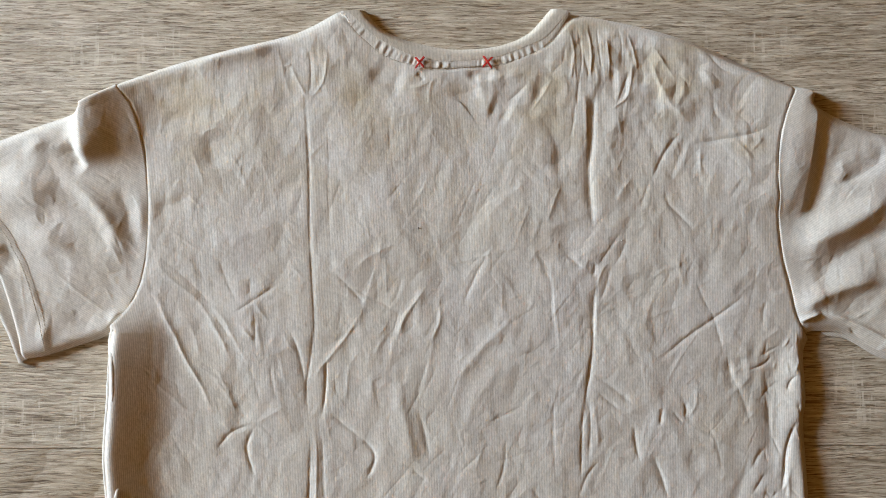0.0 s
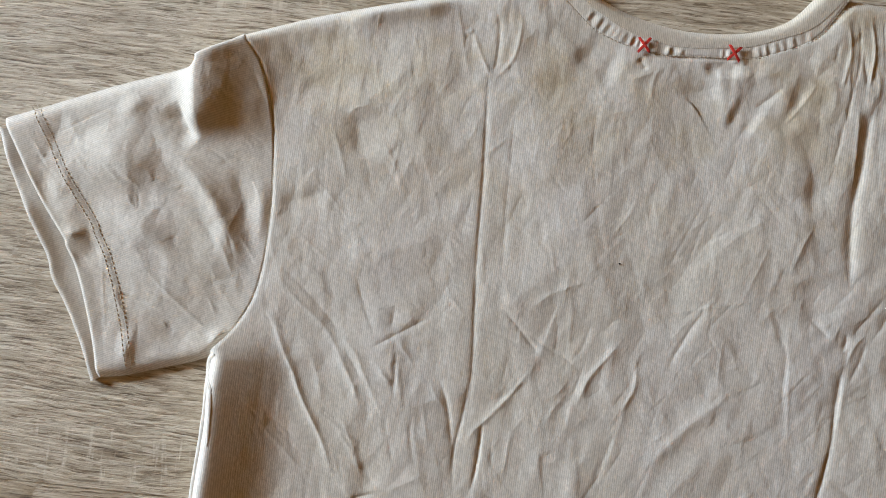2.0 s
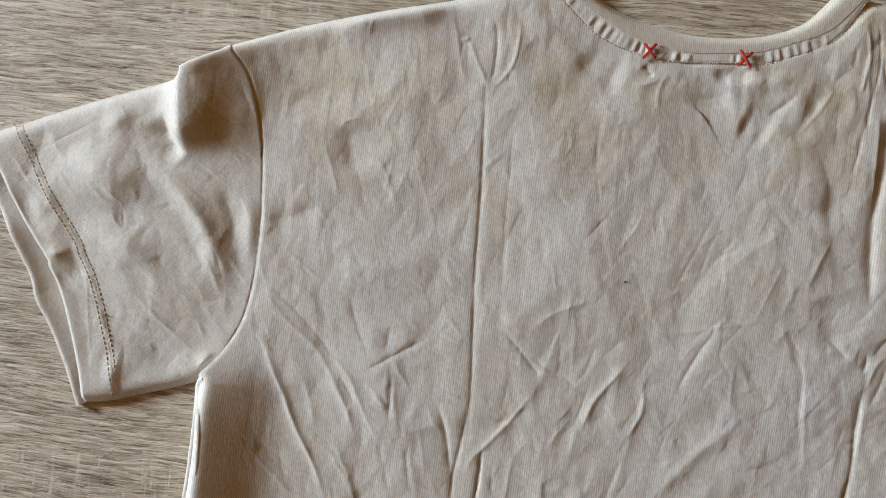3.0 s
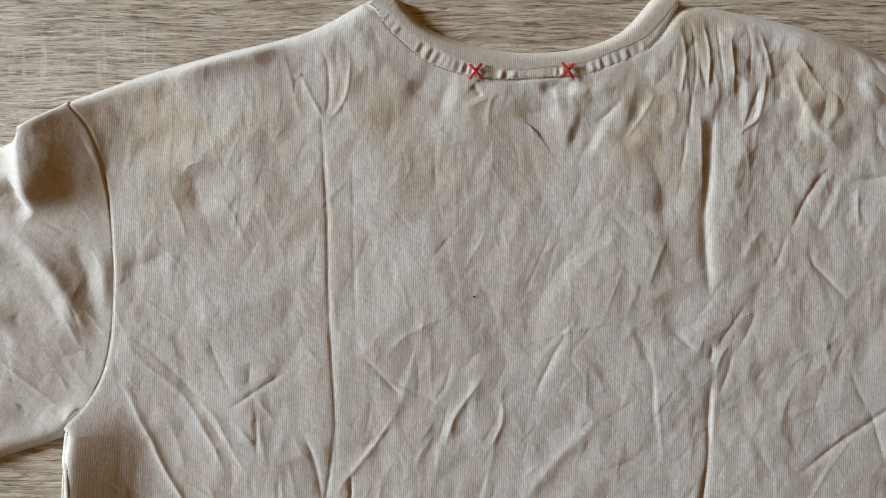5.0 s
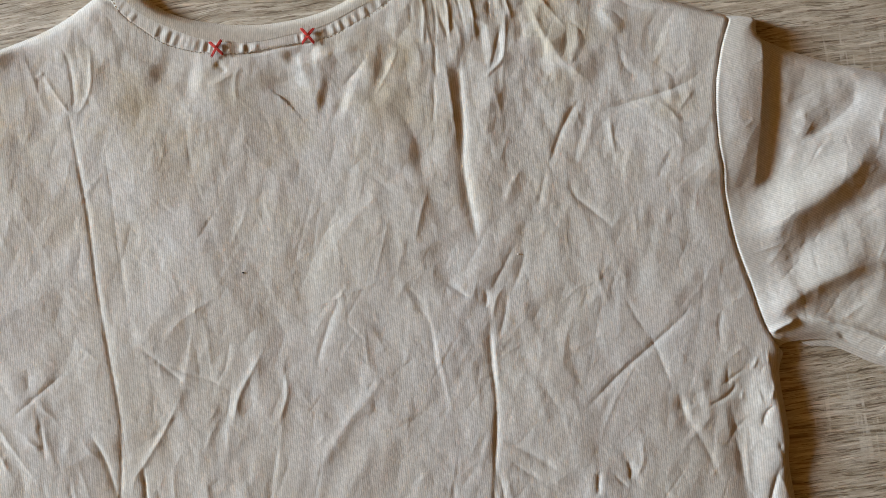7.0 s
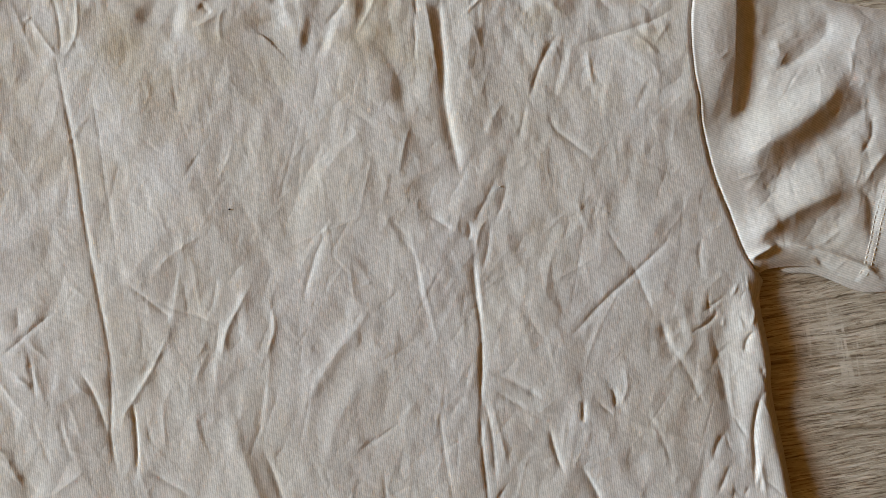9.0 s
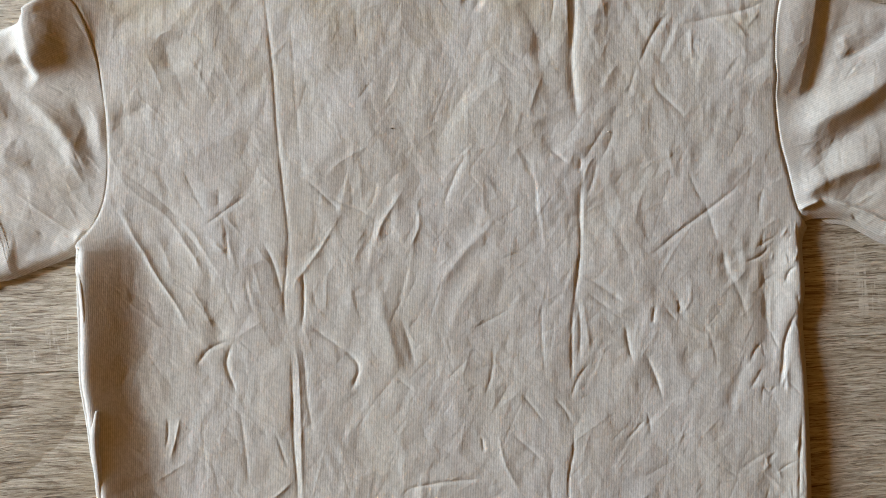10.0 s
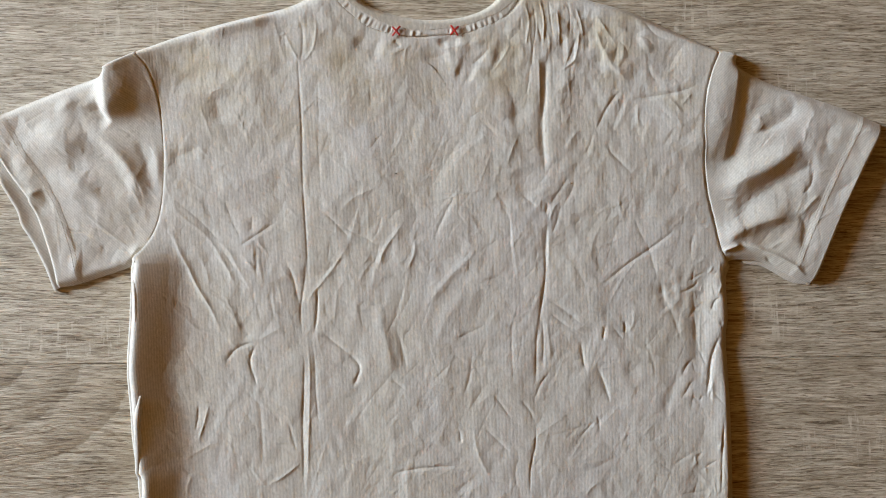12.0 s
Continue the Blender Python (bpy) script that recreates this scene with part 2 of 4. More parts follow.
structure("floor", (WX - 0.2, SY - 0.2, FZ - 0.1, EX + 0.2, NY + 0.2, FZ), mat=M_FLOOR, label="brown boarded floor of the room")
structure("ceiling", (WX - 0.2, SY - 0.2, CZ, EX + 0.2, NY + 0.2, CZ + 0.1), label="plain plaster ceiling over the room")
structure("wall_east", (EX, SY, FZ, EX + 0.2, NY, CZ), label="plain warm plaster wall")
structure("wall_north", (WX - 0.2, NY, FZ, EX + 0.2, NY + 0.2, CZ), label="plain warm plaster wall")
structure("wall_south", (WX - 0.2, SY - 0.2, FZ, EX + 0.2, SY, CZ), label="plain warm plaster wall")
structure("wall_west", (WX - 0.2, SY, FZ, WX, WY0, CZ), (WX - 0.2, WY1, FZ, WX, NY, CZ),
          (WX - 0.2, WY0, FZ, WX, WY1, WZ0), (WX - 0.2, WY0, WZ1, WX, WY1, CZ), label="plain warm plaster wall with a window opening")
structure("window_1", (WX - 0.12, WY0, WZ0, WX - 0.07, WY0 + 0.05, WZ1), (WX - 0.12, WY1 - 0.05, WZ0, WX - 0.07, WY1, WZ1),
          (WX - 0.12, WY0 + 0.05, WZ0, WX - 0.07, WY1 - 0.05, WZ0 + 0.05), (WX - 0.12, WY0 + 0.05, WZ1 - 0.05, WX - 0.07, WY1 - 0.05, WZ1),
          mat=M_FRAME, label="white painted window frame in the wall")

# ---- the table ----
TILT = 1.55                                     # the boards run a little askew to the shirt
table = tagged(new("table"), "wooden table with a grey-beige sawn oak top", "table")
table.matrix_world = pose(0, 0, FZ, 0, 0, TILT)
for y0, y1 in ((JOINT - 0.40, JOINT), (JOINT, JOINT + 0.40), (JOINT + 0.40, JOINT + 0.62)):
    ob = part("board", box_mesh("board", -0.85, y0 + 0.0001, -FZ - 0.028, 0.85, y1 - 0.0001, -FZ, 0.0005), M_OAK, table)
for lx in (-0.78, 0.78):
    for ly in (JOINT - 0.34, JOINT + 0.56):
        part("leg", box_mesh("leg", lx - 0.03, ly - 0.03, 0, lx + 0.03, ly + 0.03, -FZ - 0.029, 0.003), M_OAK, table)

# ---- the shirt ----
from mathutils.geometry import delaunay_2d_cdt

BODY, SLEEVE_L, SLEEVE_R, BOTH = [], [], [], []          # BOTH: folds that run on across the armhole seams


def fold(panel, h, w, w2, *places, taper=0.3):
    """A crease along some places, millimetres: its height (a valley where negative) and its half-widths on the two sides."""
    panel.append((h, w, w2, taper, places))


fold(BODY, -0.878, 2, 3, -125, 161, -125, 144, -125, 130, -123, 105, -120, 67, -118, 25, -115, -14, -112, -46, -110, -84, -111, -113)
fold(BODY, -0.346, 3, 3, -106, 125, -104, 80, -102, 37, -98, -12)
fold(BODY, 0.603, 2, 2, -122, 130, -130, 143, -137, 156, -141, 161)
fold(BODY, 0.698, 2, 2.5, -122, 130, -111, 145, -108, 163, -109, 179)
fold(BODY, -0.789, 3, 2, -123, 131, -121, 146, -122, 165, -127, 180)
fold(BODY, 0.698, 2, 2, -143, 158, -141, 160, -138, 161)
fold(BODY, 0.401, 3, 3, -151, 179, -146, 159, -141, 142, -136, 132)
fold(BODY, -1.51, 6, 13.5, -208, 100, -203, 86, -203, 68)
fold(BODY, 0.554, 2.5, 2.5, -213, 97, -207, 102, -197, 105)
fold(BODY, 0.603, 4, 4, -223, 91, -214, 71, -206, 50)
fold(BODY, 1.21, 11, 8, -194, 125, -173, 111, -161, 83, -155, 57)
fold(BODY, 0.453, 4, 3, -189, 84, -181, 73, -170, 53)
fold(BODY, -1.2, 12, 5, -252, 32, -233, 39, -217, 43)
fold(BODY, 0.401, 4, 4, -242, 3, -227, -4, -210, -14)
fold(BODY, -0.554, 3, 4, -250, -1, -237, -11, -219, -25, -204, -40, -187, -61)
fold(BODY, 0.698, 4, 3, -249, -6, -232, -25, -211, -41, -196, -61, -182, -87, -178, -98)
fold(BODY, 0.698, 3, 3, -206, -40, -188, -56, -180, -70, -165, -94)
fold(BODY, -0.603, 3, 3, -196, -54, -187, -65, -181, -75)
fold(BODY, 0.965, 3, 4, -256, -28, -244, -42, -235, -59, -225, -76, -217, -92, -206, -109, -193, -130)
fold(BODY, 0.504, 4, 4, -218, -57, -210, -75, -205, -91)
fold(BODY, 0.554, 2.5, 2, -173, -66, -168, -68, -161, -73)
fold(BODY, -0.453, 2.5, 2.5, -195, -3, -185, -27, -176, -44)
fold(BODY, -0.453, 3, 3, -166, -19, -166, -30, -167, -39)
fold(BODY, -0.651, 2.5, 2.5, -182, -54, -171, -47, -157, -37, -138, -24)
fold(BODY, 0.401, 3, 3, -160, -48, -153, -54, -148, -63)
fold(BODY, -0.698, 3.5, 2, -162, -51, -160, -66, -160, -83)
fold(BODY, 0.401, 3, 3, -139, -65, -132, -77, -124, -85)
fold(BODY, 0.453, 2.5, 2.5, -133, -11, -127, -16, -121, -23)
fold(BODY, -0.965, 3.5, 2, -133, -63, -125, -79, -120, -97, -117, -112)
fold(BODY, 0.744, 3, 3, -69, -44, -80, -63, -95, -84, -106, -98, -110, -112)
fold(BODY, -0.401, 3, 3, -165, -92, -159, -109, -152, -130)
fold(BODY, 0.504, 3, 3, -197, -102, -184, -117, -173, -135)
fold(BODY, -0.453, 3, 3, -146, -90, -145, -107, -138, -128)
fold(BODY, -0.401, 2.5, 2.5, -92, -96, -92, -110, -88, -124)
fold(BODY, 0.453, 2.5, 2.5, -80, -91, -82, -105, -82, -123)
fold(BODY, -0.878, 3, 3, -98, -14, -87, -24, -77, -34, -68, -43)
fold(BODY, -0.651, 2.5, 2.5, -84, -26, -66, -36, -52, -42, -41, -50)
fold(BODY, 0.453, 4, 4, -83, -20, -71, -5, -58, 3, -36, 14)
fold(BODY, 0.346, 4, 4, -15, 0, -3, 14, 13, 25)
fold(BODY, 0.346, 3, 3, -54, -2, -52, -20, -51, -39)
fold(BODY, -0.401, 2.5, 2.5, -38, -16, -42, -32, -47, -43)
fold(BODY, 1.01, 3.5, 3.5, -16, -23, -27, -39, -36, -53, -41, -68, -44, -75)
fold(BODY, 0.744, 2.5, 2.5, -7, -36, -6, -54, -11, -67, -15, -78)
fold(BODY, -0.651, 3, 3, 32, 8, 30, -3, 25, -12, 17, -31, 12, -44)
fold(BODY, 0.922, 5, 4.5, 59, -48, 33, -73, 12, -99, 2, -113)
fold(BODY, 0.401, 4, 4, 46, -15, 54, -26, 59, -41)
fold(BODY, 0.401, 3, 3, 89, 1, 87, -14, 91, -42, 97, -90)
fold(BODY, -0.504, 4, 3, 74, 5, 82, -5, 87, -14)
fold(BODY, 0.554, 4, 4, -46, -62, -56, -75, -60, -88)
fold(BODY, 0.504, 5, 5, -41, -89, -41, -103, -40, -117)
fold(BODY, -0.401, 3, 3, -14, -85, -19, -100, -22, -115)
fold(BODY, -1.58, 5.5, 13.5, -73, 157, -58, 148, -40, 142)
fold(BODY, -1.3, 4, 3, -31, 157, -27, 153, -24, 149)
fold(BODY, 0.698, 3, 3, -14, 154, -19, 145, -20, 129)
fold(BODY, 0.554, 3, 3, -38, 141, -25, 146, -17, 152)
fold(BODY, -1.79, 5.5, 5.5, 13, 151, 22, 157, 37, 156)
fold(BODY, 0.965, 5, 5, 10, 147, 40, 153, 68, 162)
fold(BODY, -1.41, 10.5, 5.5, 0, 132, 5, 138, 26, 144)
fold(BODY, -1.58, 5.5, 12, 30, 128, 40, 124, 50, 119)
fold(BODY, -1.52, 5.5, 5.5, 66, 155, 74, 144, 71, 132, 62, 117)
fold(BODY, 0.789, 3, 3, 86, 158, 79, 143, 65, 122)
fold(BODY, -0.698, 3, 3, 47, 133, 57, 142, 66, 152)
fold(BODY, -1.76, 5.5, 13.5, 73, 127, 84, 111, 91, 94, 94, 67)
fold(BODY, 0.401, 6, 6, -30, 105, -41, 88, -51, 71)
fold(BODY, 0.401, 5, 5, -67, 126, -75, 104, -75, 83)
fold(BODY, -2.0, 5, 3, 123, 150, 121, 127, 120, 102, 118, 77, 119, 56, 121, 38, 121, 22, taper=0.2)
fold(BODY, 0.789, 3, 3, 112, 150, 114, 128, 115, 106, 116, 83)
fold(BODY, -0.878, 2.5, 2.5, 113, 182, 113, 171, 116, 160, 118, 151)
fold(BODY, 0.698, 2.5, 2.5, 104, 183, 104, 165, 106, 148)
fold(BODY, -0.965, 2.5, 2, 108, 156, 107, 141, 107, 132)
fold(BODY, -0.603, 2, 2, 104, 131, 104, 118, 101, 102)
fold(BODY, 0.603, 2.5, 2.5, 120, 172, 124, 159, 125, 147)
fold(BODY, -0.504, 2, 2, 95, 182, 95, 175, 94, 168)
fold(BODY, -1.05, 5, 2, 148, 162, 148, 146, 143, 136)
fold(BODY, 0.922, 2, 2, 154, 172, 152, 153, 149, 140, 140, 132, 134, 126)
fold(BODY, 0.504, 3, 3, 138, 125, 143, 116, 145, 101)
fold(BODY, -1.13, 5, 3, 161, 172, 163, 159, 163, 148)
fold(BODY, 1.05, 2.5, 4, 168, 176, 173, 161, 177, 148, 178, 137)
fold(BODY, 2.2, 4, 16, 175, 163, 183, 140, 193, 129, 205, 118)
fold(BODY, 0.99, 3, 7, 212, 170, 219, 156, 227, 148)
fold(BODY, -0.698, 3, 3, 222, 140, 225, 127, 233, 119)
fold(BODY, -1.13, 4, 4, 274, 119, 259, 112, 239, 107, 204, 101)
fold(BODY, 0.789, 3, 3, 242, 103, 250, 96, 255, 87)
fold(BODY, 0.554, 3, 3, 266, 110, 258, 100, 253, 95)
fold(BODY, 0.834, 3, 3, 212, 99, 212, 85, 213, 71)
fold(BODY, -1.21, 3, 4, 197, 112, 187, 101, 179, 87, 173, 74, 169, 67)
fold(BODY, -0.603, 3, 3, 169, 68, 165, 55, 161, 44)
fold(BODY, -0.965, 3, 3, 182, 63, 186, 49, 196, 39, 209, 25)
fold(BODY, -1, 3.5, 2.5, 123, -1, 124, -8, 122, -15)
fold(BODY, -0.965, 3, 3, 98, 5, 107, -2, 113, -8)
fold(BODY, -1.17, 7, 10.5, 95, 32, 99, 19, 102, 7, 107, -2)
fold(BODY, -0.868, 5.5, 12, 78, 108, 87, 88, 94, 69, 100, 46, 102, 26)
fold(BODY, 0.834, 3, 3, 125, -23, 130, -8, 137, -1)
fold(BODY, -0.698, 3, 2.5, 137, -5, 134, -20, 128, -36)
fold(BODY, -0.603, 3, 3, 125, -7, 133, 5, 146, 25)
fold(BODY, -0.603, 3, 3, 139, -7, 148, 10, 151, 24)
fold(BODY, -0.878, 2.5, 2.5, 124, -24, 123, -47, 123, -67)
fold(BODY, 0.603, 3, 3, 125, -30, 126, -48, 125, -69)
fold(BODY, -0.698, 2.5, 2.5, 122, -74, 121, -96, 118, -114, 119, -133)
fold(BODY, -0.651, 4, 3, 76, 3, 82, -11, 87, -19, 88, -34, 88, -47, 91, -63)
fold(BODY, -0.554, 3, 3, 122, -96, 138, -106, 162, -124)
fold(BODY, -0.453, 3, 3, 125, -109, 143, -123, 159, -136)
fold(BODY, -0.878, 3, 3.5, 260, -25, 247, -30, 235, -39, 223, -48, 202, -63, 183, -79, 171, -88)
fold(BODY, 0.651, 6, 6, 260, -1, 245, -15, 229, -31)
fold(BODY, 0.504, 4, 4, 192, 8, 196, -9, 200, -23)
fold(BODY, -0.554, 2.5, 2.5, 221, -36, 225, -48, 230, -65, 233, -78)
fold(BODY, -0.453, 2.5, 2.5, 209, -14, 215, -29, 222, -42)
fold(BODY, -0.965, 5, 3, 238, -79, 239, -95, 243, -109)
fold(BODY, -0.878, 2, 2, 252, -90, 265, -85, 271, -80, 273, -74)
fold(BODY, -0.603, 2.5, 2.5, 269, -30, 266, -41, 266, -53)
fold(BODY, -1.3, 2, 2, 295, -92, 289, -97, 286, -107)
fold(BODY, 0.504, 5, 4, 250, -61, 253, -82, 255, -103)
fold(BODY, -0.603, 3, 3, 268, -105, 271, -119, 273, -137)
fold(BODY, 0.603, 3, 3, 95, 66, 88, 48, 83, 31)
fold(BODY, 0.504, 4, 4, 157, 73, 146, 60, 139, 43)
fold(BODY, -0.504, 4, 4, 249, 74, 241, 61, 236, 51)
fold(BODY, 0.504, 5, 5, 219, 88, 220, 67, 215, 50)
fold(BODY, 0.698, 3, 3, -236, -57, -220, -87, -203, -114, -189, -144)
fold(BODY, -1.05, 3, 3, -158, -144, -177, -151, -190, -167)
fold(BODY, -1.37, 3.5, 2, -158, -145, -164, -163, -159, -180, -155, -191)
fold(BODY, 0.504, 3, 3, -203, -56, -188, -74, -180, -91)
fold(BODY, 0.603, 3, 3, -193, -96, -180, -119, -173, -138)
fold(BODY, 0.453, 3, 3, -178, -57, -168, -67, -161, -77)
fold(BODY, -0.698, 5, 4, -175, -125, -169, -135, -163, -143)
fold(BODY, 0.453, 4, 4, -158, -144, -144, -135, -131, -128)
fold(BODY, -1.05, 2, 2, -213, -205, -213, -219, -215, -233)
fold(BODY, 0.965, 2, 2, -202, -203, -206, -221, -212, -243)
fold(BODY, 0.603, 3, 3, -195, -241, -212, -251, -227, -260)
fold(BODY, -0.698, 3, 2.5, -226, -261, -221, -270, -211, -273, -191, -279)
fold(BODY, 0.603, 3, 3, -216, -271, -220, -284, -220, -295)
fold(BODY, 0.603, 2.5, 2.5, -161, -264, -151, -277, -144, -283)
fold(BODY, 0.834, 2.5, 2.5, -111, -259, -129, -274, -144, -282)
fold(BODY, -0.554, 2.5, 2.5, -155, -193, -151, -228, -148, -269)
fold(BODY, -0.698, 2.5, 2.5, -126, -218, -120, -238, -115, -252)
fold(BODY, -1.05, 2, 2.5, -111, -148, -111, -173, -111, -195, -111, -227, -109, -265, -110, -293)
fold(BODY, 0.878, 2.5, 2.5, -111, -134, -106, -162, -105, -195, -105, -227, -105, -293)
fold(BODY, -0.603, 2.5, 2.5, -105, -140, -101, -162, -99, -194, -94, -230)
fold(BODY, -1.37, 2.5, 1.5, -100, -87, -100, -115, -102, -138)
fold(BODY, -0.789, 2.5, 2.5, -111, -57, -113, -85, -116, -113, -113, -140)
fold(BODY, -0.965, 3, 3, -96, -133, -78, -147, -66, -156)
fold(BODY, -1.3, 3, 2.5, -71, -151, -58, -165, -59, -177, -65, -189)
fold(BODY, 1.21, 6, 5, -40, -103, -34, -133, -27, -160, -25, -177)
fold(BODY, -0.698, 4, 4, -23, -125, -16, -149, -10, -174)
fold(BODY, -0.603, 2, 2, -26, -178, -19, -183, -12, -189)
fold(BODY, -0.698, 2.5, 2.5, 52, -151, 51, -170, 47, -186, 43, -195)
fold(BODY, -0.453, 2.5, 2.5, 70, -121, 49, -132, 30, -141)
fold(BODY, -0.965, 2.5, 2.5, -24, -279, -20, -269, -4, -265, 18, -262, 50, -261)
fold(BODY, -0.965, 2, 2, 41, -225, 42, -231, 43, -240)
fold(BODY, 0.603, 2.5, 2.5, 55, -222, 59, -246, 72, -273)
fold(BODY, -0.554, 2.5, 2.5, 63, -221, 78, -235, 94, -250)
fold(BODY, -0.603, 2, 2, 73, -190, 83, -203, 93, -217)
fold(BODY, -0.965, 2, 2.5, 123, -44, 123, -75, 120, -97, 117, -117)
fold(BODY, -0.878, 2, 2, 117, -114, 115, -147, 115, -188)
fold(BODY, -0.698, 2, 2, 119, -111, 122, -136, 121, -171)
fold(BODY, 0.453, 2.5, 2.5, 123, -111, 127, -136, 130, -163)
fold(BODY, -0.789, 2.5, 2.5, 131, -166, 120, -180, 113, -199)
fold(BODY, -0.878, 3, 2.5, 99, -194, 109, -206, 115, -218)
fold(BODY, -0.965, 2, 2, 116, -217, 115, -240, 111, -262, 111, -290)
fold(BODY, -0.453, 3, 3, 100, -248, 96, -267, 100, -286)
fold(BODY, -0.401, 2.5, 2.5, 91, -106, 91, -147, 94, -188)
fold(BODY, -0.504, 3, 3, 125, -96, 143, -108, 159, -121)
fold(BODY, -0.453, 3, 3, 124, -107, 143, -122, 171, -136)
fold(BODY, -1.13, 2.5, 2.5, 158, -135, 161, -156, 165, -170)
fold(BODY, -1.21, 4, 2, 175, -162, 183, -181, 188, -199)
fold(BODY, -1.3, 2.5, 2.5, 182, -122, 181, -129, 180, -138)
fold(BODY, -0.789, 2, 2, 191, -125, 195, -130, 200, -135)
fold(BODY, -0.878, 2, 2, 200, -117, 202, -123, 201, -131)
fold(BODY, 0.603, 2.5, 2.5, 210, -104, 210, -119, 203, -130)
fold(BODY, 0.453, 4, 4, 200, -134, 220, -145, 259, -162)
fold(BODY, -0.698, 2, 2, 174, -214, 165, -224, 157, -233)
fold(BODY, -0.603, 2, 2, 175, -209, 177, -217, 178, -227)
fold(BODY, -0.603, 4, 3, 235, -65, 239, -90, 251, -117, 260, -147)
fold(BODY, -0.698, 5, 4, 245, -76, 249, -87, 251, -100)
fold(BODY, -0.504, 3, 3, 220, -134, 229, -156, 232, -178)
fold(BODY, -1.05, 3, 3, 269, -153, 262, -161, 258, -171)
fold(BODY, -0.965, 3, 3, 269, -173, 263, -183, 257, -193)
fold(BODY, -0.965, 6, 5, 258, -165, 248, -183, 238, -210)
fold(BODY, -0.75, 5, 10.5, 204, -156, 212, -178, 218, -197)
fold(BODY, -1.68, 2.5, 2, 296, -126, 286, -155, 284, -189)
fold(BODY, -1.45, 1.8, 1.5, 299, -207, 297, -242, 296, -287)
fold(BODY, 0.603, 3, 3, 277, -100, 275, -128, 276, -155)
fold(BODY, -0.453, 2.5, 2.5, 248, -258, 257, -251, 273, -241)
fold(BODY, -0.401, 2.5, 2.5, 228, -250, 240, -257, 251, -265)
fold(BODY, 0.603, 3, 3, 177, -274, 169, -280, 164, -289)
fold(BODY, -0.453, 2.5, 2.5, 254, -285, 271, -282, 286, -279)
fold(SLEEVE_L, -5, 6, 2.5, -325, 93, -317, 78, -306, 66, taper=0.4)
fold(SLEEVE_L, 1.79, 6, 10, -315, 95, -311, 81, -305, 70, taper=0.5)
fold(SLEEVE_L, 3.56, 6, 6, -332, 71, -316, 52, -295, 33, -278, 7, -265, -20, taper=0.5)
fold(SLEEVE_L, -0.9, 7, 6, -352, 81, -333, 60, -317, 45, -295, 22, taper=0.5)
fold(SLEEVE_L, -1.69, 7, 6, -370, 39, -351, 30, -328, 21, -307, 12, -292, -6, taper=0.5)
fold(SLEEVE_L, -1.46, 5, 5, -307, 20, -296, 13, -284, -2, taper=0.5)
fold(SLEEVE_L, 4.31, 9, 8, -385, 65, -367, 54, -346, 45, -326, 35, taper=0.5)
fold(SLEEVE_L, 3.56, 8, 8, -373, 19, -350, 12, -327, 0, -305, -18, taper=0.5)
fold(SLEEVE_L, -1.19, 6, 5, -344, 7, -332, -4, -312, -19, taper=0.5)
fold(SLEEVE_L, -0.96, 4, 3, -349, -38, -334, -41, -317, -48)
fold(SLEEVE_L, -1.2, 9, 12, -299, -51, -306, -61, -308, -74, taper=0.5)
fold(SLEEVE_L, 3.26, 5, 5, -276, -49, -279, -61, -283, -73, taper=0.5)
fold(SLEEVE_L, -3, 2, 2, -279, -64, -282, -70, -285, -75)
fold(SLEEVE_L, -1.5, 9, 12, -408, 80, -399, 65, -392, 53, -382, 42, taper=0.5)
fold(SLEEVE_L, 1.49, 4, 5, -390, -10, -380, -3, -369, 0, taper=0.5)
fold(SLEEVE_L, -1.07, 5, 5, -386, -16, -376, -18, -361, -23, taper=0.5)
fold(SLEEVE_L, -1.07, 5, 4, -372, 3, -367, -9, -358, -24, taper=0.5)
fold(SLEEVE_L, -1.46, 8, 5, -415, 43, -403, 26, -395, 6, taper=0.5)
fold(SLEEVE_L, 2.09, 6, 6, -341, 95, -354, 83, -365, 80, taper=0.5)
fold(SLEEVE_L, 1.79, 5, 5, -332, -58, -336, -73, -336, -87, taper=0.5)
fold(SLEEVE_L, -1.3, 5, 5, -282, 56, -273, 32, -268, 8, taper=0.5)
fold(SLEEVE_L, 1.49, 5, 5, -268, 58, -261, 31, -260, -1, taper=0.5)
fold(SLEEVE_R, 5.4, 7, 10, 291, 5, 320, 26, 348, 41, 379, 65)
fold(SLEEVE_R, -2.7, 9, 7, 303, -13, 331, 8, 359, 29, 376, 44)
fold(SLEEVE_R, 4.59, 6, 8, 295, -47, 309, -30, 337, -17, 369, -9)
fold(SLEEVE_R, -1.76, 4, 6, 370, -9, 378, -21, 375, -45)
fold(SLEEVE_R, 3.51, 4, 4, 313, -38, 337, -46, 365, -59, 382, -74)
fold(SLEEVE_R, -1.89, 2.5, 2.5, 338, -50, 349, -61, 360, -67)
fold(SLEEVE_R, 3.38, 3, 4, 293, -50, 303, -45, 316, -40)
fold(SLEEVE_R, -3.24, 1.6, 1.6, 298, -51, 301, -54, 305, -58)
fold(SLEEVE_R, -2.43, 8, 5, 363, 112, 366, 92, 348, 78, 323, 67)
fold(SLEEVE_R, 1.22, 5, 5, 323, 119, 327, 105, 321, 88)
fold(SLEEVE_R, 1.22, 5, 5, 331, 91, 334, 80, 326, 73)
fold(SLEEVE_R, 1.08, 6, 5, 359, 108, 376, 112, 393, 107)
fold(SLEEVE_R, -1.22, 5, 5, 360, 23, 376, 36, 392, 43)
fold(SLEEVE_R, 1.22, 4, 4, 373, -12, 382, 1, 393, 11)
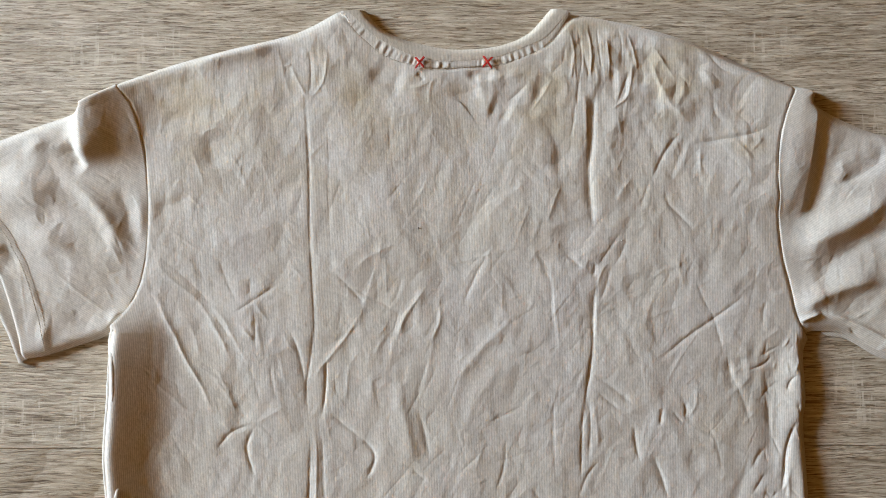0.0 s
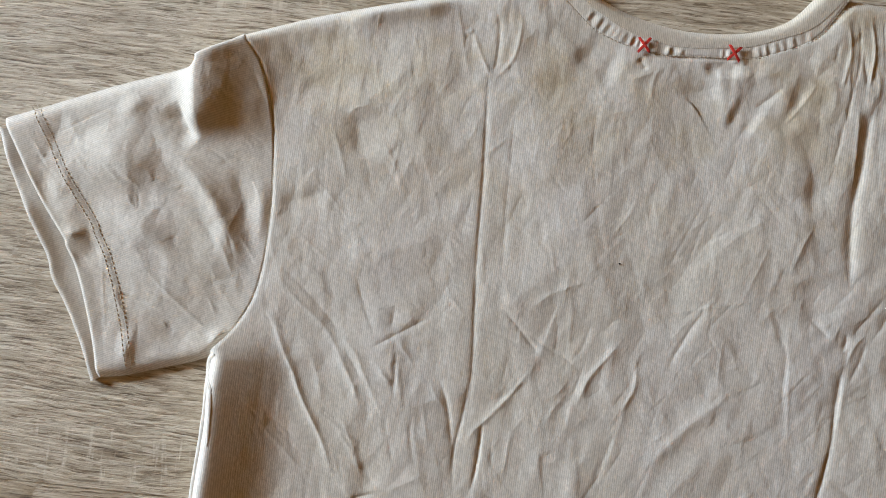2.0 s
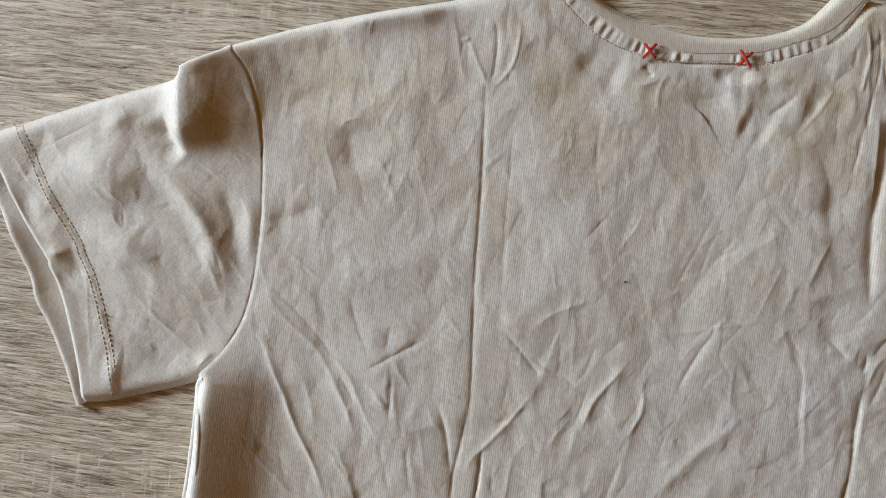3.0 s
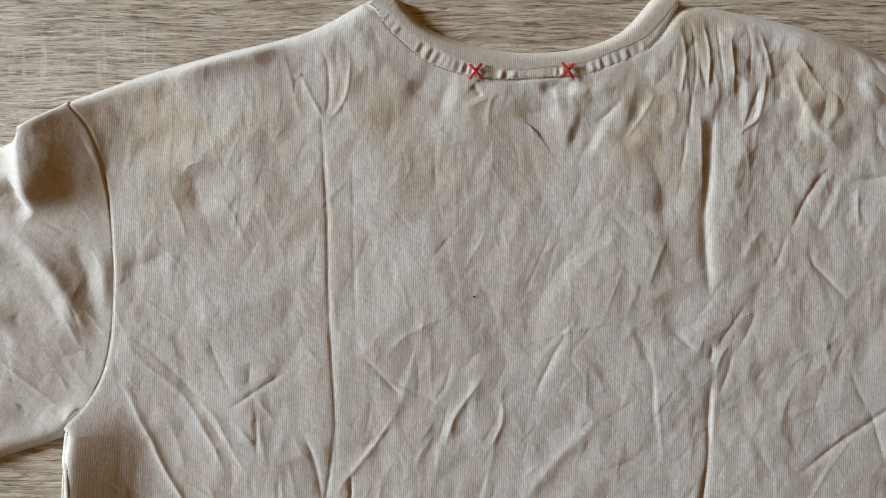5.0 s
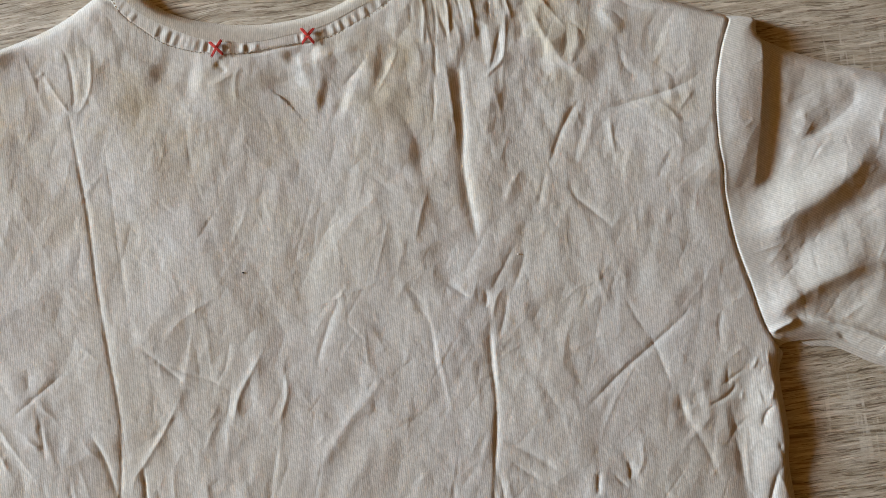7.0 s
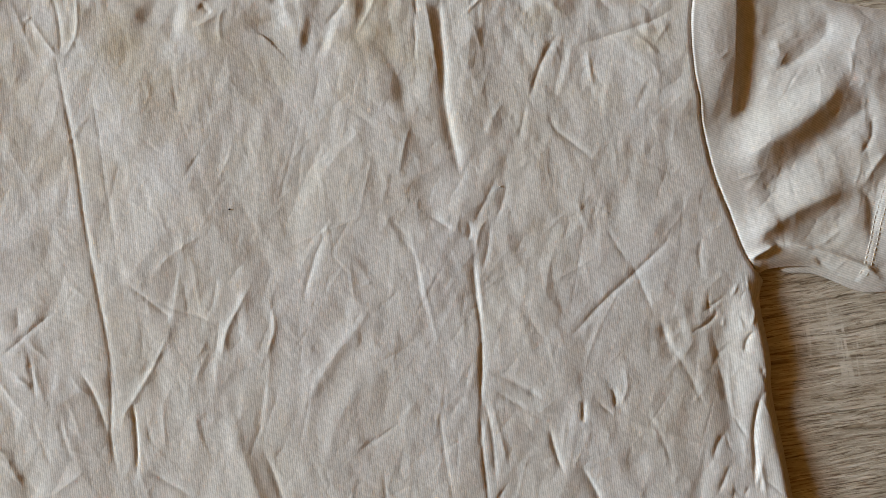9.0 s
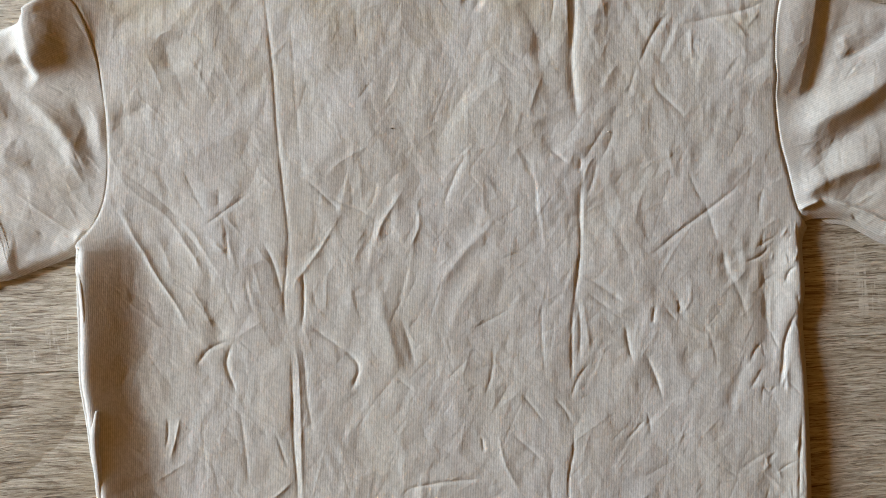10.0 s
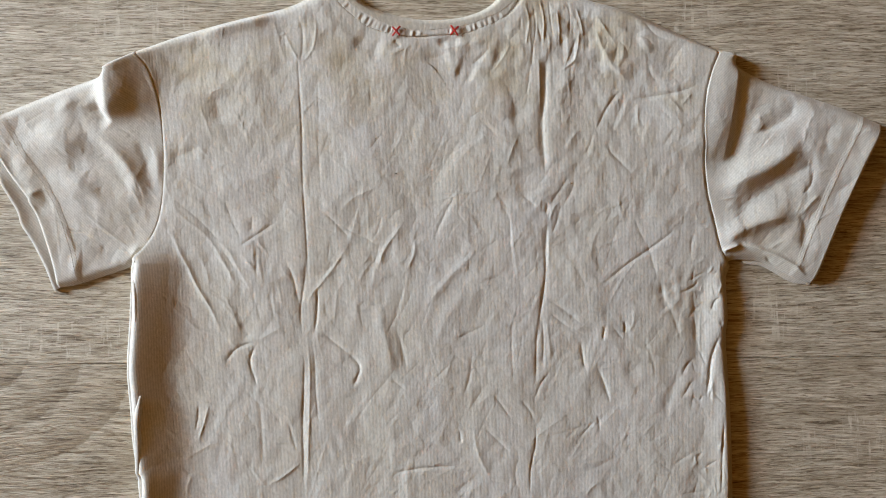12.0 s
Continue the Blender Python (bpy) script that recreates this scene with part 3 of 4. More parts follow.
fold(SLEEVE_R, -0.81, 5, 5, 396, 8, 415, 17, 435, 32)
fold(SLEEVE_R, -0.81, 5, 5, 407, 84, 399, 64, 404, 48)
fold(SLEEVE_R, 0.81, 6, 6, 387, 92, 382, 70, 393, 36)
fold(SLEEVE_R, -3.6, 14, 16, 321, 128, 315, 91, 304, 51, 293, 20)
fold(SLEEVE_R, -1.08, 3, 3, 387, 36, 383, 19, 373, 8)
fold(BODY, -2.42, 24, 18, -231, 160, -232, 126, -225, 97)
fold(BODY, 0.852, 1.6, 1.6, 98, 198, 103, 179, 100, 149)
fold(BODY, -0.603, 1.2, 1.2, 106, 201, 110, 174, 108, 150)
fold(BODY, 0.974, 1.4, 1.4, 113, 204, 118, 179, 117, 150)
fold(BODY, -0.603, 1.2, 1.2, 122, 204, 125, 179, 129, 155)
fold(BODY, 0.789, 1.4, 1.4, 130, 194, 133, 175, 134, 150)
fold(BODY, -0.484, 1.3, 1.3, 139, 204, 144, 185, 143, 160)
fold(BODY, -0.584, 1.7, 1.7, 152, 166, 147, 151, 140, 131)
fold(BODY, 0.974, 1.8, 1.8, 149, 195, 154, 180, 158, 163)
fold(BODY, 0.726, 2.2, 2.2, 168, 188, 183, 166, 192, 152)
fold(BODY, -0.593, 2.2, 2.2, 192, 161, 200, 152, 201, 145)
fold(BODY, -0.726, 2.2, 2.2, 216, 182, 229, 167, 246, 160)
fold(BODY, -0.453, 2.2, 2.2, 229, 153, 221, 162, 209, 167)
fold(BODY, 2.64, 8.4, 3.8, 293, -61, 298, -100, 298, -144)
fold(BODY, 2.64, 9.8, 3, 297, -133, 301, -188, 303, -329)
fold(BODY, -2.2, 7, 7.5, 281, -51, 275, -112, 274, -188)
fold(BODY, 3.96, 6.3, 15, -227, 158, -185, 170, -146, 180)
fold(BODY, 1.54, 5.6, 10, 134, 202, 202, 184, 284, 149)
fold(BOTH, 14, 7.5, 21, -317, 200, -311, 110, -304, 62, taper=0.28)
fold(BOTH, 5.0, 42, 5.5, 310, 175, 308, 107, 296, 38, taper=0.12)


def spline(pts, n=6):
    """A smooth curve through the places."""
    p = np.array(pts, float)
    q = np.vstack([2 * p[:1] - p[1:2], p, 2 * p[-1:] - p[-2:-1]])
    out = []
    for i in range(len(q) - 3):
        a, b, c, d = q[i:i + 4]
        for s in np.arange(n) / n:
            out.append(0.5 * (2 * b + (c - a) * s + (2 * a - 5 * b + 4 * c - d) * s ** 2 + (3 * b - a - 3 * c + d) * s ** 3))
    out.append(p[-1])
    return np.array(out)


def to_polyline(px, py, poly, closed, reach=9.0):
    """For many points: distance to a polyline (as far as reach), nearest place, signed side and the share of its length."""
    a = poly
    b = np.roll(poly, -1, 0) if closed else poly[1:]
    a = a if closed else poly[:-1]
    ln = np.hypot(*(b - a).T)
    cum = np.concatenate([[0], np.cumsum(ln)])
    order = np.argsort(px, kind='stable')
    px, py = px[order], py[order]
    best = np.full(px.shape, reach * reach)
    nx, ny, side, share = px.copy(), py.copy(), np.zeros(px.shape), np.zeros(px.shape)
    for i in range(len(a)):
        lo, hi = np.searchsorted(px, (min(a[i, 0], b[i, 0]) - reach, max(a[i, 0], b[i, 0]) + reach))
        if lo == hi:
            continue
        k = slice(lo, hi)
        d = b[i] - a[i]
        l2 = max(d @ d, 1e-12)
        s = np.clip(((px[k] - a[i, 0]) * d[0] + (py[k] - a[i, 1]) * d[1]) / l2, 0, 1)
        qx, qy = a[i, 0] + s * d[0], a[i, 1] + s * d[1]
        dd = (px[k] - qx) ** 2 + (py[k] - qy) ** 2
        m = np.nonzero(dd < best[k])[0]
        g = m + lo
        best[g] = dd[m]
        nx[g], ny[g] = qx[m], qy[m]
        side[g] = np.sign(d[0] * (py[g] - a[i, 1]) - d[1] * (px[g] - a[i, 0]))
        share[g] = (cum[i] + s[m] * ln[i]) / cum[-1]
    back = np.empty_like(order)
    back[order] = np.arange(len(order))
    return np.sqrt(best)[back], nx[back], ny[back], side[back], share[back]


def inside(px, py, poly):
    r = np.zeros(px.shape, bool)
    x0, y0 = poly[-1]
    for x1, y1 in poly:
        if y1 != y0:
            r ^= ((y1 > py) != (y0 > py)) & (px < (x0 - x1) * (py - y1) / (y0 - y1) + x1)
        x0, y0 = x1, y1
    return r


def value_noise(x, y, seed):
    """Smooth noise between -1 and 1."""
    rng = np.random.RandomState(seed)
    g = rng.uniform(-1, 1, (64, 64))
    i, j = np.floor(x).astype(int), np.floor(y).astype(int)
    u, v = x - i, y - j
    u, v = u * u * u * (u * (6 * u - 15) + 10), v * v * v * (v * (6 * v - 15) + 10)
    i, j, i1, j1 = i % 64, j % 64, (i + 1) % 64, (j + 1) % 64
    return (g[i, j] * (1 - u) + g[i1, j] * u) * (1 - v) + (g[i, j1] * (1 - u) + g[i1, j1] * u) * v


def facets(x, y, seed, pitch, stretch):
    """Flat faces meeting in straight creases, as in cloth that was crumpled: heights between -1 and 1."""
    rng = np.random.RandomState(seed)
    u, v = x / pitch, y / pitch / stretch
    lo, hi = np.array((u.min(), v.min())) - 2, np.array((u.max(), v.max())) + 2
    gu, gv = np.meshgrid(np.arange(lo[0], hi[0]), np.arange(lo[1], hi[1]))
    spots = np.stack([gu.ravel(), gv.ravel()], 1)
    n = len(spots)
    spots += rng.uniform(-0.42, 0.42, (n, 2))
    level = rng.uniform(-1, 1, n)
    verts, _, tris, origin, _, _ = delaunay_2d_cdt([Vector(p) for p in spots], [], [], 0, 1e-6)
    order = np.argsort(u)
    us, vs = u[order], v[order]
    z = np.zeros(x.shape)
    for t in tris:
        p = [np.array(verts[i]) for i in t]
        h = [level[origin[i][0]] for i in t]
        a, b = np.searchsorted(us, (min(q[0] for q in p), max(q[0] for q in p)))
        if a == b:
            continue
        du, dv = us[a:b] - p[0][0], vs[a:b] - p[0][1]
        e, g = p[1] - p[0], p[2] - p[0]
        det = e[0] * g[1] - e[1] * g[0]
        if abs(det) < 1e-9:
            continue
        s1, s2 = (du * g[1] - dv * g[0]) / det, (e[0] * dv - e[1] * du) / det
        m = (s1 >= 0) & (s2 >= 0) & (s1 + s2 <= 1)
        z[order[a:b][m]] = (h[0] + s1 * (h[1] - h[0]) + s2 * (h[2] - h[0]))[m]
    return z


def crumple(x, y, seed):
    """Soft bumps, creased faces and small dents, in metres."""
    wx = x + 0.006 * value_noise(x * 22, y * 22, seed + 5)
    wy = y + 0.006 * value_noise(x * 22, y * 22, seed + 6)
    z = 0.0007 * value_noise(wx * 17, wy * 12, seed)
    z += 0.0008 * facets(wx, wy, seed + 20, 0.030, 1.35) + 0.00033 * facets(wx, wy, seed + 21, 0.0125, 1.3) + 0.0002 * facets(wx, wy, seed + 22, 0.0062, 1.5)
    z += 0.00016 * value_noise(wx * 45 + wy * 12, wy * 26 - wx * 8, seed + 1)
    z += 0.0001 * value_noise(wx * 100 - wy * 20, wy * 62, seed + 4)
    z += 0.00006 * value_noise(wx * 210, wy * 150, seed + 7) + 0.00003 * value_noise(x * 400, y * 330, seed + 8)
    return z


def small_creases(folds, seed, n, x0, y0, x1, y1, lean, short=4, long=22, deep=0.2):
    """Many short straight fine wrinkles over a stretch of cloth; lean gives their direction at a place, degrees from the wales."""
    rng = random.Random(seed)
    for _ in range(n):
        x, y = rng.uniform(x0, x1), rng.uniform(y0, y1)
        a = radians(lean(x, y) + rng.gauss(0, 28))
        ln = rng.uniform(short, long)
        dx, dy = math.sin(a) * ln, math.cos(a) * ln
        bow = rng.uniform(-1.5, 1.5)
        w = rng.uniform(0.9, 2.4)
        fold(folds, rng.choice((-1, 1)) * rng.uniform(0.05, deep) * w, w, w * rng.uniform(0.8, 1.6), x - dx, y + dy, x + bow, y + bow / 2, x + dx, y - dy, taper=0.45)


def body_lean(x, y):
    # drawn towards the left armhole, slanting the other way across the middle and the right
    return 42 if x < -110 and y < 40 else 12 if x < -110 else -34 if x > -60 and y < 60 else 0


small_creases(BODY, 3, 900, -250, -340, 290, 190, body_lean, deep=0.15)
small_creases(BODY, 6, 130, -230, -320, 270, 120, body_lean, 18, 50, 0.16)
small_creases(BODY, 7, 70, 268, -300, 303, -60, lambda x, y: -8, 4, 15, 0.5)
small_creases(SLEEVE_L, 4, 130, -430, -90, -265, 120, lambda x, y: 48, deep=0.3)
small_creases(SLEEVE_L, 8, 16, -410, -60, -290, 90, lambda x, y: 52, 22, 50, 0.35)
small_creases(SLEEVE_R, 5, 130, 290, -70, 440, 140, lambda x, y: -48, deep=0.25)


def folded(x, y, folds):
    order = np.argsort(x, kind='stable')
    xs, ys = x[order], y[order]
    z = np.zeros(x.shape)
    for h, w, w2, taper, places in folds:
        line = spline(np.array(places).reshape(-1, 2) / 1000, 6)
        r = 4 * max(w, w2) / 1000
        lo, hi = line.min(0) - r, line.max(0) + r
        a, b = np.searchsorted(xs, (lo[0], hi[0]))
        k = a + np.nonzero((ys[a:b] > lo[1]) & (ys[a:b] < hi[1]))[0]
        if not len(k):
            continue
        d, _, _, side, sh = to_polyline(xs[k], ys[k], line, False)
        fine = 0.68 if max(w, w2) < 4.6 else 1.0
        ww = np.where(side > 0, w2, w) / 1000 * fine
        end = np.clip(np.minimum(sh, 1 - sh) / taper, 0, 1)
        end = end * end * (3 - 2 * end)
        e = ww * np.interp(ww, (0.003, 0.005, 0.007), (0.28, 0.5, 1.0))
        z[k] += h / 1000 * (1 if fine == 1 else 0.82) * end * np.exp(-(np.sqrt(d * d + e * e) - e) / (0.75 * ww))
    out = np.zeros(x.shape)
    out[order] = z
    return out


def panel(name, poly, height, mat, parent, step=0.00075, foot=0.0006, label="", lip=None):
    """A sheet of cloth over an outline, its edge turned down to the table; along the line lip the edge hangs free."""
    lo, hi = poly.min(0) - step, poly.max(0) + step
    rows = np.concatenate([np.arange(lo[1], -0.36, 0.003), np.arange(max(lo[1], -0.36), hi[1] + step, step)])
    gx, gy = np.meshgrid(np.arange(lo[0], hi[0] + step, step), rows, indexing='ij')
    X, Y = gx.ravel(), gy.ravel()
    D, NX, NY2, _, _ = to_polyline(X, Y, poly, True, 0.08)
    ins = inside(X, Y, poly)
    sd = np.where(ins, D, -D)
    ok = (sd > -0.55 * step).reshape(gx.shape)
    q = ok[:-1, :-1] & ok[1:, :-1] & ok[1:, 1:] & ok[:-1, 1:]
    idx = np.arange(X.size).reshape(gx.shape)
    F4 = np.stack([idx[:-1, :-1][q], idx[1:, :-1][q], idx[1:, 1:][q], idx[:-1, 1:][q]], 1)
    E = np.vstack([F4[:, [0, 1]], F4[:, [1, 2]], F4[:, [2, 3]], F4[:, [3, 0]]])
    key = np.sort(E, 1)
    code = key[:, 0].astype(np.int64) * X.size + key[:, 1]
    _, first, count = np.unique(code, return_index=True, return_counts=True)
    rim = E[first[count == 1]]
    rv = np.unique(rim)
    X[rv], Y[rv] = NX[rv], NY2[rv]
    sd[rv] = 0
    used = np.unique(F4)
    remap = np.full(X.size, -1)
    remap[used] = np.arange(len(used))
    x, y, d = X[used], Y[used], np.maximum(sd[used], 0)
    z = np.maximum(height(x, y, d), foot + 0.0004)
    V = np.stack([x, y, z], 1)
    base = len(V)
    top = V[remap[rv]].copy()
    low = top.copy()
    low[:, 2] = foot
    if lip is not None:
        free = near(low[:, 0], low[:, 1], spline(lip)) < 0.0015
        low[free, 2] = np.maximum(top[free, 2] - 0.0013, foot)
    m1 = np.full(X.size, -1)
    m1[rv] = base + np.arange(len(rv))
    m2 = m1 + len(rv)
    skirt = np.stack([m1[rim[:, 1]], m1[rim[:, 0]], m2[rim[:, 0]], m2[rim[:, 1]]], 1)
    me = bpy.data.meshes.new(name)
    me.from_pydata(np.vstack([V, top, low]).tolist(), [], np.vstack([remap[F4], skirt]).tolist())
    me.polygons.foreach_set("use_smooth", [True] * len(me.polygons))
    me.materials.append(mat)
    ob = new(name, me)
    ob.parent = parent
    return tagged(ob, label)


mm = lambda *v: [(a / 1000, b / 1000) for a, b in zip(v[::2], v[1::2])]
NECK_OUT = mm(-93, 209, -85, 203, -74, 192, -60, 183, -42, 174, -24, 169, -5, 167, 16, 169, 37, 172, 58, 180, 79, 191, 98, 214)
NECK_IN = mm(-76, 210, -71, 203, -57, 192, -35, 184, -5, 179, 23, 180, 46, 185, 65, 195, 83, 216)
BAND = mm(-98, 207, -93, 203, -87, 192, -74, 180, -60, 170, -39, 163, -16, 160, 2, 161, 23, 163, 44, 165, 65, 173, 83, 185, 100, 212)
SHOULDER_L = mm(-288, 141, -243, 158, -195, 173, -137, 189, -102, 208, -97, 211)
SHOULDER_R = mm(99, 212, 106, 211, 120, 210, 168, 201, 207, 190, 251, 171, 293, 154)
SEAM_L = mm(-288, 141, -272, 121, -261, 87, -255, 44, -254, 5, -258, -28, -269, -52, -279, -65)
SEAM_R = mm(293, 154, 283, 127, 277, 90, 278, 50, 281, 15, 288, -15, 294, -42, 300, -55)
SIDE_L = mm(-283, -72, -284, -89, -283, -122, -284, -171, -281, -198, -276, -242, -271, -274, -267, -300, -266, -500)
SIDE_R = mm(306, -62, 302, -75, 304, -111, 302, -133, 305, -177, 307, -215, 309, -287, 311, -500)

shirt = tagged(new("t_shirt"), "creased beige cotton t-shirt lying flat, back up, on the oak table", "t-shirt")


def join(*curves):
    return np.vstack([np.array(c)[:-1] if i < len(curves) - 1 else np.array(c) for i, c in enumerate(curves)])


body_line = np.vstack([spline(SHOULDER_L), spline(NECK_OUT), spline(SHOULDER_R), spline(SEAM_R), spline(SIDE_R),
                       spline(mm(311, -500, 0, -503, -266, -500), 30), spline(SIDE_L)[::-1], spline(SEAM_L)[::-1]])


def near(x, y, line):
    return to_polyline(x, y, line, False, 0.08)[0]


def body_height(x, y, d):
    sides = np.minimum(near(x, y, spline(SIDE_L)), near(x, y, spline(SIDE_R)))
    tops = np.minimum(near(x, y, spline(SHOULDER_L)), near(x, y, spline(SHOULDER_R)))
    neck = near(x, y, spline(NECK_OUT))
    free = np.minimum(sides, tops)
    z = 0.0030 + 0.0042 * (1 - np.exp(-(free / 0.004) ** 1.4)) - 0.0006 * np.exp(-(d / 0.0012) ** 2)
    soft = 1 - np.exp(-(free / 0.009) ** 2)
    # the left side stands up in a long fold that falls away to the right
    d_l = near(x, y, spline(SIDE_L))
    wide = np.interp(y, (-0.295, -0.251, -0.197, -0.12, -0.087, -0.06, -0.03), (0.034, 0.045, 0.040, 0.046, 0.048, 0.046, 0.022))
    tall = np.interp(y, (-0.5, -0.1, -0.07, -0.03), (0.0155, 0.0155, 0.013, 0.0))
    fall = 1.08 - d_l / wide
    slope = np.where(fall > -1, np.logaddexp(0, fall / 0.09) * 0.09, 0)
    lift = tall * slope * (1 - np.exp(-(d_l / 0.0065) ** 2))
    soft = soft * (1 - 0.75 * np.clip(slope * 2, 0, 1) * (tall > 0.001))
    z = z + lift
    calm = 1 - 0.6 * np.exp(-(neck / 0.01) ** 2)
    z = z - 0.0013 * np.exp(-(neck / 0.0075) ** 6)
    bunch = 0.55 * np.exp(-((x - 0.19) / 0.085) ** 2 - ((y - 0.09) / 0.075) ** 2) + np.exp(-((x - 0.15) / 0.065) ** 2 - ((y - 0.168) / 0.05) ** 2) + 0.6 * np.exp(-((x + 0.105) / 0.03) ** 2 - ((y - 0.18) / 0.03) ** 2)
    z = z + soft * bunch * (0.0009 * facets(x, y, 61, 0.0085, 2.2) + 0.0003 * facets(x, y, 62, 0.005, 1.5))
    return z + soft * calm * crumple(x, y, 11) + folded(x, y, BOTH) * (1 - np.exp(-(free / 0.0028) ** 2)) + folded(x, y, BODY) * (1 - np.exp(-(free / 0.0028) ** 2)) * (1 - 0.7 * np.exp(-(d / 0.003) ** 2))


panel("back_panel", body_line, body_height, M_BODY, shirt)

CUFF_L = mm(-438, 65, -424, 44, -416, 31, -404, 14, -387, -7, -385, -12, -377, -25, -370, -42, -364, -59, -358, -79, -355, -95)
CUFF_R = mm(457, 81, 421, 5, 387, -77)
HEM_LOW_L = mm(-279, -66, -287, -74, -320, -86, -338, -92, -355, -95)
HEM_TOP_L = mm(-438, 66, -372, 95, -322, 115, -318, 122, -312, 127, -289, 141)
HEM_TOP_R = mm(293, 154, 311, 150, 314, 137, 348, 120, 382, 109, 422, 96, 457, 81)
HEM_LOW_R = mm(387, -77, 365, -70, 337, -57, 312, -55, 302, -58)
sleeve_l_line = np.vstack([spline(SEAM_L)[:-1], spline(HEM_LOW_L), spline(CUFF_L)[::-1], spline(HEM_TOP_L)])
sleeve_r_line = np.vstack([spline(HEM_TOP_R), spline(CUFF_R), spline(HEM_LOW_R), spline(SEAM_R)[::-1][1:]])


def sleeve_height(folds, seed, seam, cuff, lift, ends, edges, air=0.0025, gap=0.0006, groove=0.0006, tilt=0.0):
    def h(x, y, d):
        c, _, _, _, sh = to_polyline(x, y, spline(cuff), False)
        open_edge = np.exp(-(c / 0.004) ** 2)
        free = np.minimum(*(near(x, y, spline(e)) for e in edges))
        z = 0.0030 + tilt * np.clip(x - 0.35, 0, 1) * (1 - np.exp(-(free / 0.01) ** 2)) + 0.0038 * (1 - np.exp(-(free / 0.004) ** 1.4)) + air * (1 - np.exp(-(d / 0.04) ** 2))
        soft = 1 - np.exp(-(np.maximum(d, 0.006 * open_edge) / 0.009) ** 2)
        raised = lift * np.exp(-(c / 0.0105) ** 1.4) * np.interp(sh, *ends)
        # the turned-up hem is two layers thick
        dip = gap * np.exp(-(near(x, y, spline(seam)) / groove) ** 2)
        hem = 0.0007 - 0.0014 * np.exp(-(c / 0.0011) ** 2)
        hem = hem / (1 + np.exp((c - 0.0235) / 0.0006))
        return z + folded(x, y, BOTH) * (1 - np.exp(-(free / 0.0025) ** 2)) - dip + hem + raised + soft * crumple(x, y, seed) + folded(x, y, folds) * (1 - np.exp(-(np.maximum(d, 0.002 * open_edge) / 0.0025) ** 2))
    return h


panel("sleeve", sleeve_l_line, sleeve_height(SLEEVE_L, 31, SEAM_L, CUFF_L, 0.0016, ((0, 0.12, 0.5, 0.62, 0.8, 1), (0.2, 0.9, 1, 0.9, 0.6, 0)), (HEM_TOP_L, HEM_LOW_L)), M_SLEEVE_L, shirt, lip=CUFF_L)
panel("sleeve", sleeve_r_line, sleeve_height(SLEEVE_R, 51, SEAM_R, CUFF_R, 0.0, ((0, 0.5, 1), (0.2, 0.6, 1)), (HEM_TOP_R, HEM_LOW_R), 0.001, 0.0028, 0.0008, 0.05), M_SLEEVE_R, shirt)
# the lower layer of the left sleeve, showing past the cuff
UNDER_L = mm(-359, -97, -367, -78, -377, -60, -385, -47, -394, -34, -399, -20, -414, 4, -430, 31, -442, 60)
under_l = np.vstack([spline(mm(-340, 60, -335, -40, -345, -85, -358, -99)), spline(UNDER_L)])


def under_height(x, y, d):
    o = near(x, y, spline(UNDER_L))
    return 0.0016 + 0.0052 * np.exp(-(o / 0.008) ** 1.5) * (0.75 + 0.4 * value_noise(x * 40, y * 40, 81)) - 0.0016 * np.exp(-o / 0.0009)


panel("sleeve_underside", under_l, under_height, M_SLEEVE_L, shirt, 0.0012)
under_r = np.vstack([spline(mm(320, -30, 318, -56, 340, -62, 366, -76, 386, -79)), spline(mm(386, -76, 400, -40, 360, 0))])
panel("sleeve_underside", under_r, lambda x, y, d: 0.001 + 0.001 * (1 - np.exp(-d / 0.002)), M_SLEEVE_R, shirt, 0.003)

# ribbed collar and the gathered tape below it
collar_line = np.vstack([spline(NECK_OUT, 14), spline(NECK_IN, 14)[::-1]])


def collar_height(x, y, d):
    o, _, _, _, sh = to_polyline(x, y, spline(NECK_OUT), False)
    ribs = 0.00014 * np.sin(sh * 2 * np.pi * 150)
    i = near(x, y, spline(NECK_IN))
    return 0.0030 + 0.0042 * (1 - np.exp(-(i / 0.0025) ** 1.4)) + ribs


panel("collar", collar_line, collar_height, M_RIB, shirt, 0.0006, label="ribbed knit collar band")
band_line = np.vstack([spline(NECK_OUT, 14), spline(BAND, 14)[::-1]])


def band_height(x, y, d):
    o, _, _, _, sh = to_polyline(x, y, spline(NECK_OUT), False)
    gather = value_noise(sh * 80, sh * 0 + 3.3, 71) * 0.9 + 0.4 * np.sin(sh * 2 * np.pi * 40 + 3 * value_noise(sh * 13, sh * 0, 72))
    amount = (0.25 + 0.75 * np.clip(np.sin(sh * np.pi) * 1.3 - 0.15, 0, 1)) * (1 - 0.85 * np.exp(-((sh - 0.525) / 0.045) ** 4))
    low = near(x, y, spline(BAND, 14))
    return 0.0060 + 0.0010 * (1 - np.exp(-(low / 0.001) ** 2)) + 0.0008 * gather * amount * (1 - np.exp(-(d / 0.002) ** 2))


panel("neck_tape", band_line, band_height, M_BODY, shirt, 0.0007, label="puckered self-fabric neck tape")


def surface_z(ob, x, y):
    hit, place, _, _ = ob.ray_cast(Vector((x, y, 0.1)), Vector((0, 0, -1)))
    return place.z if hit else 0.006


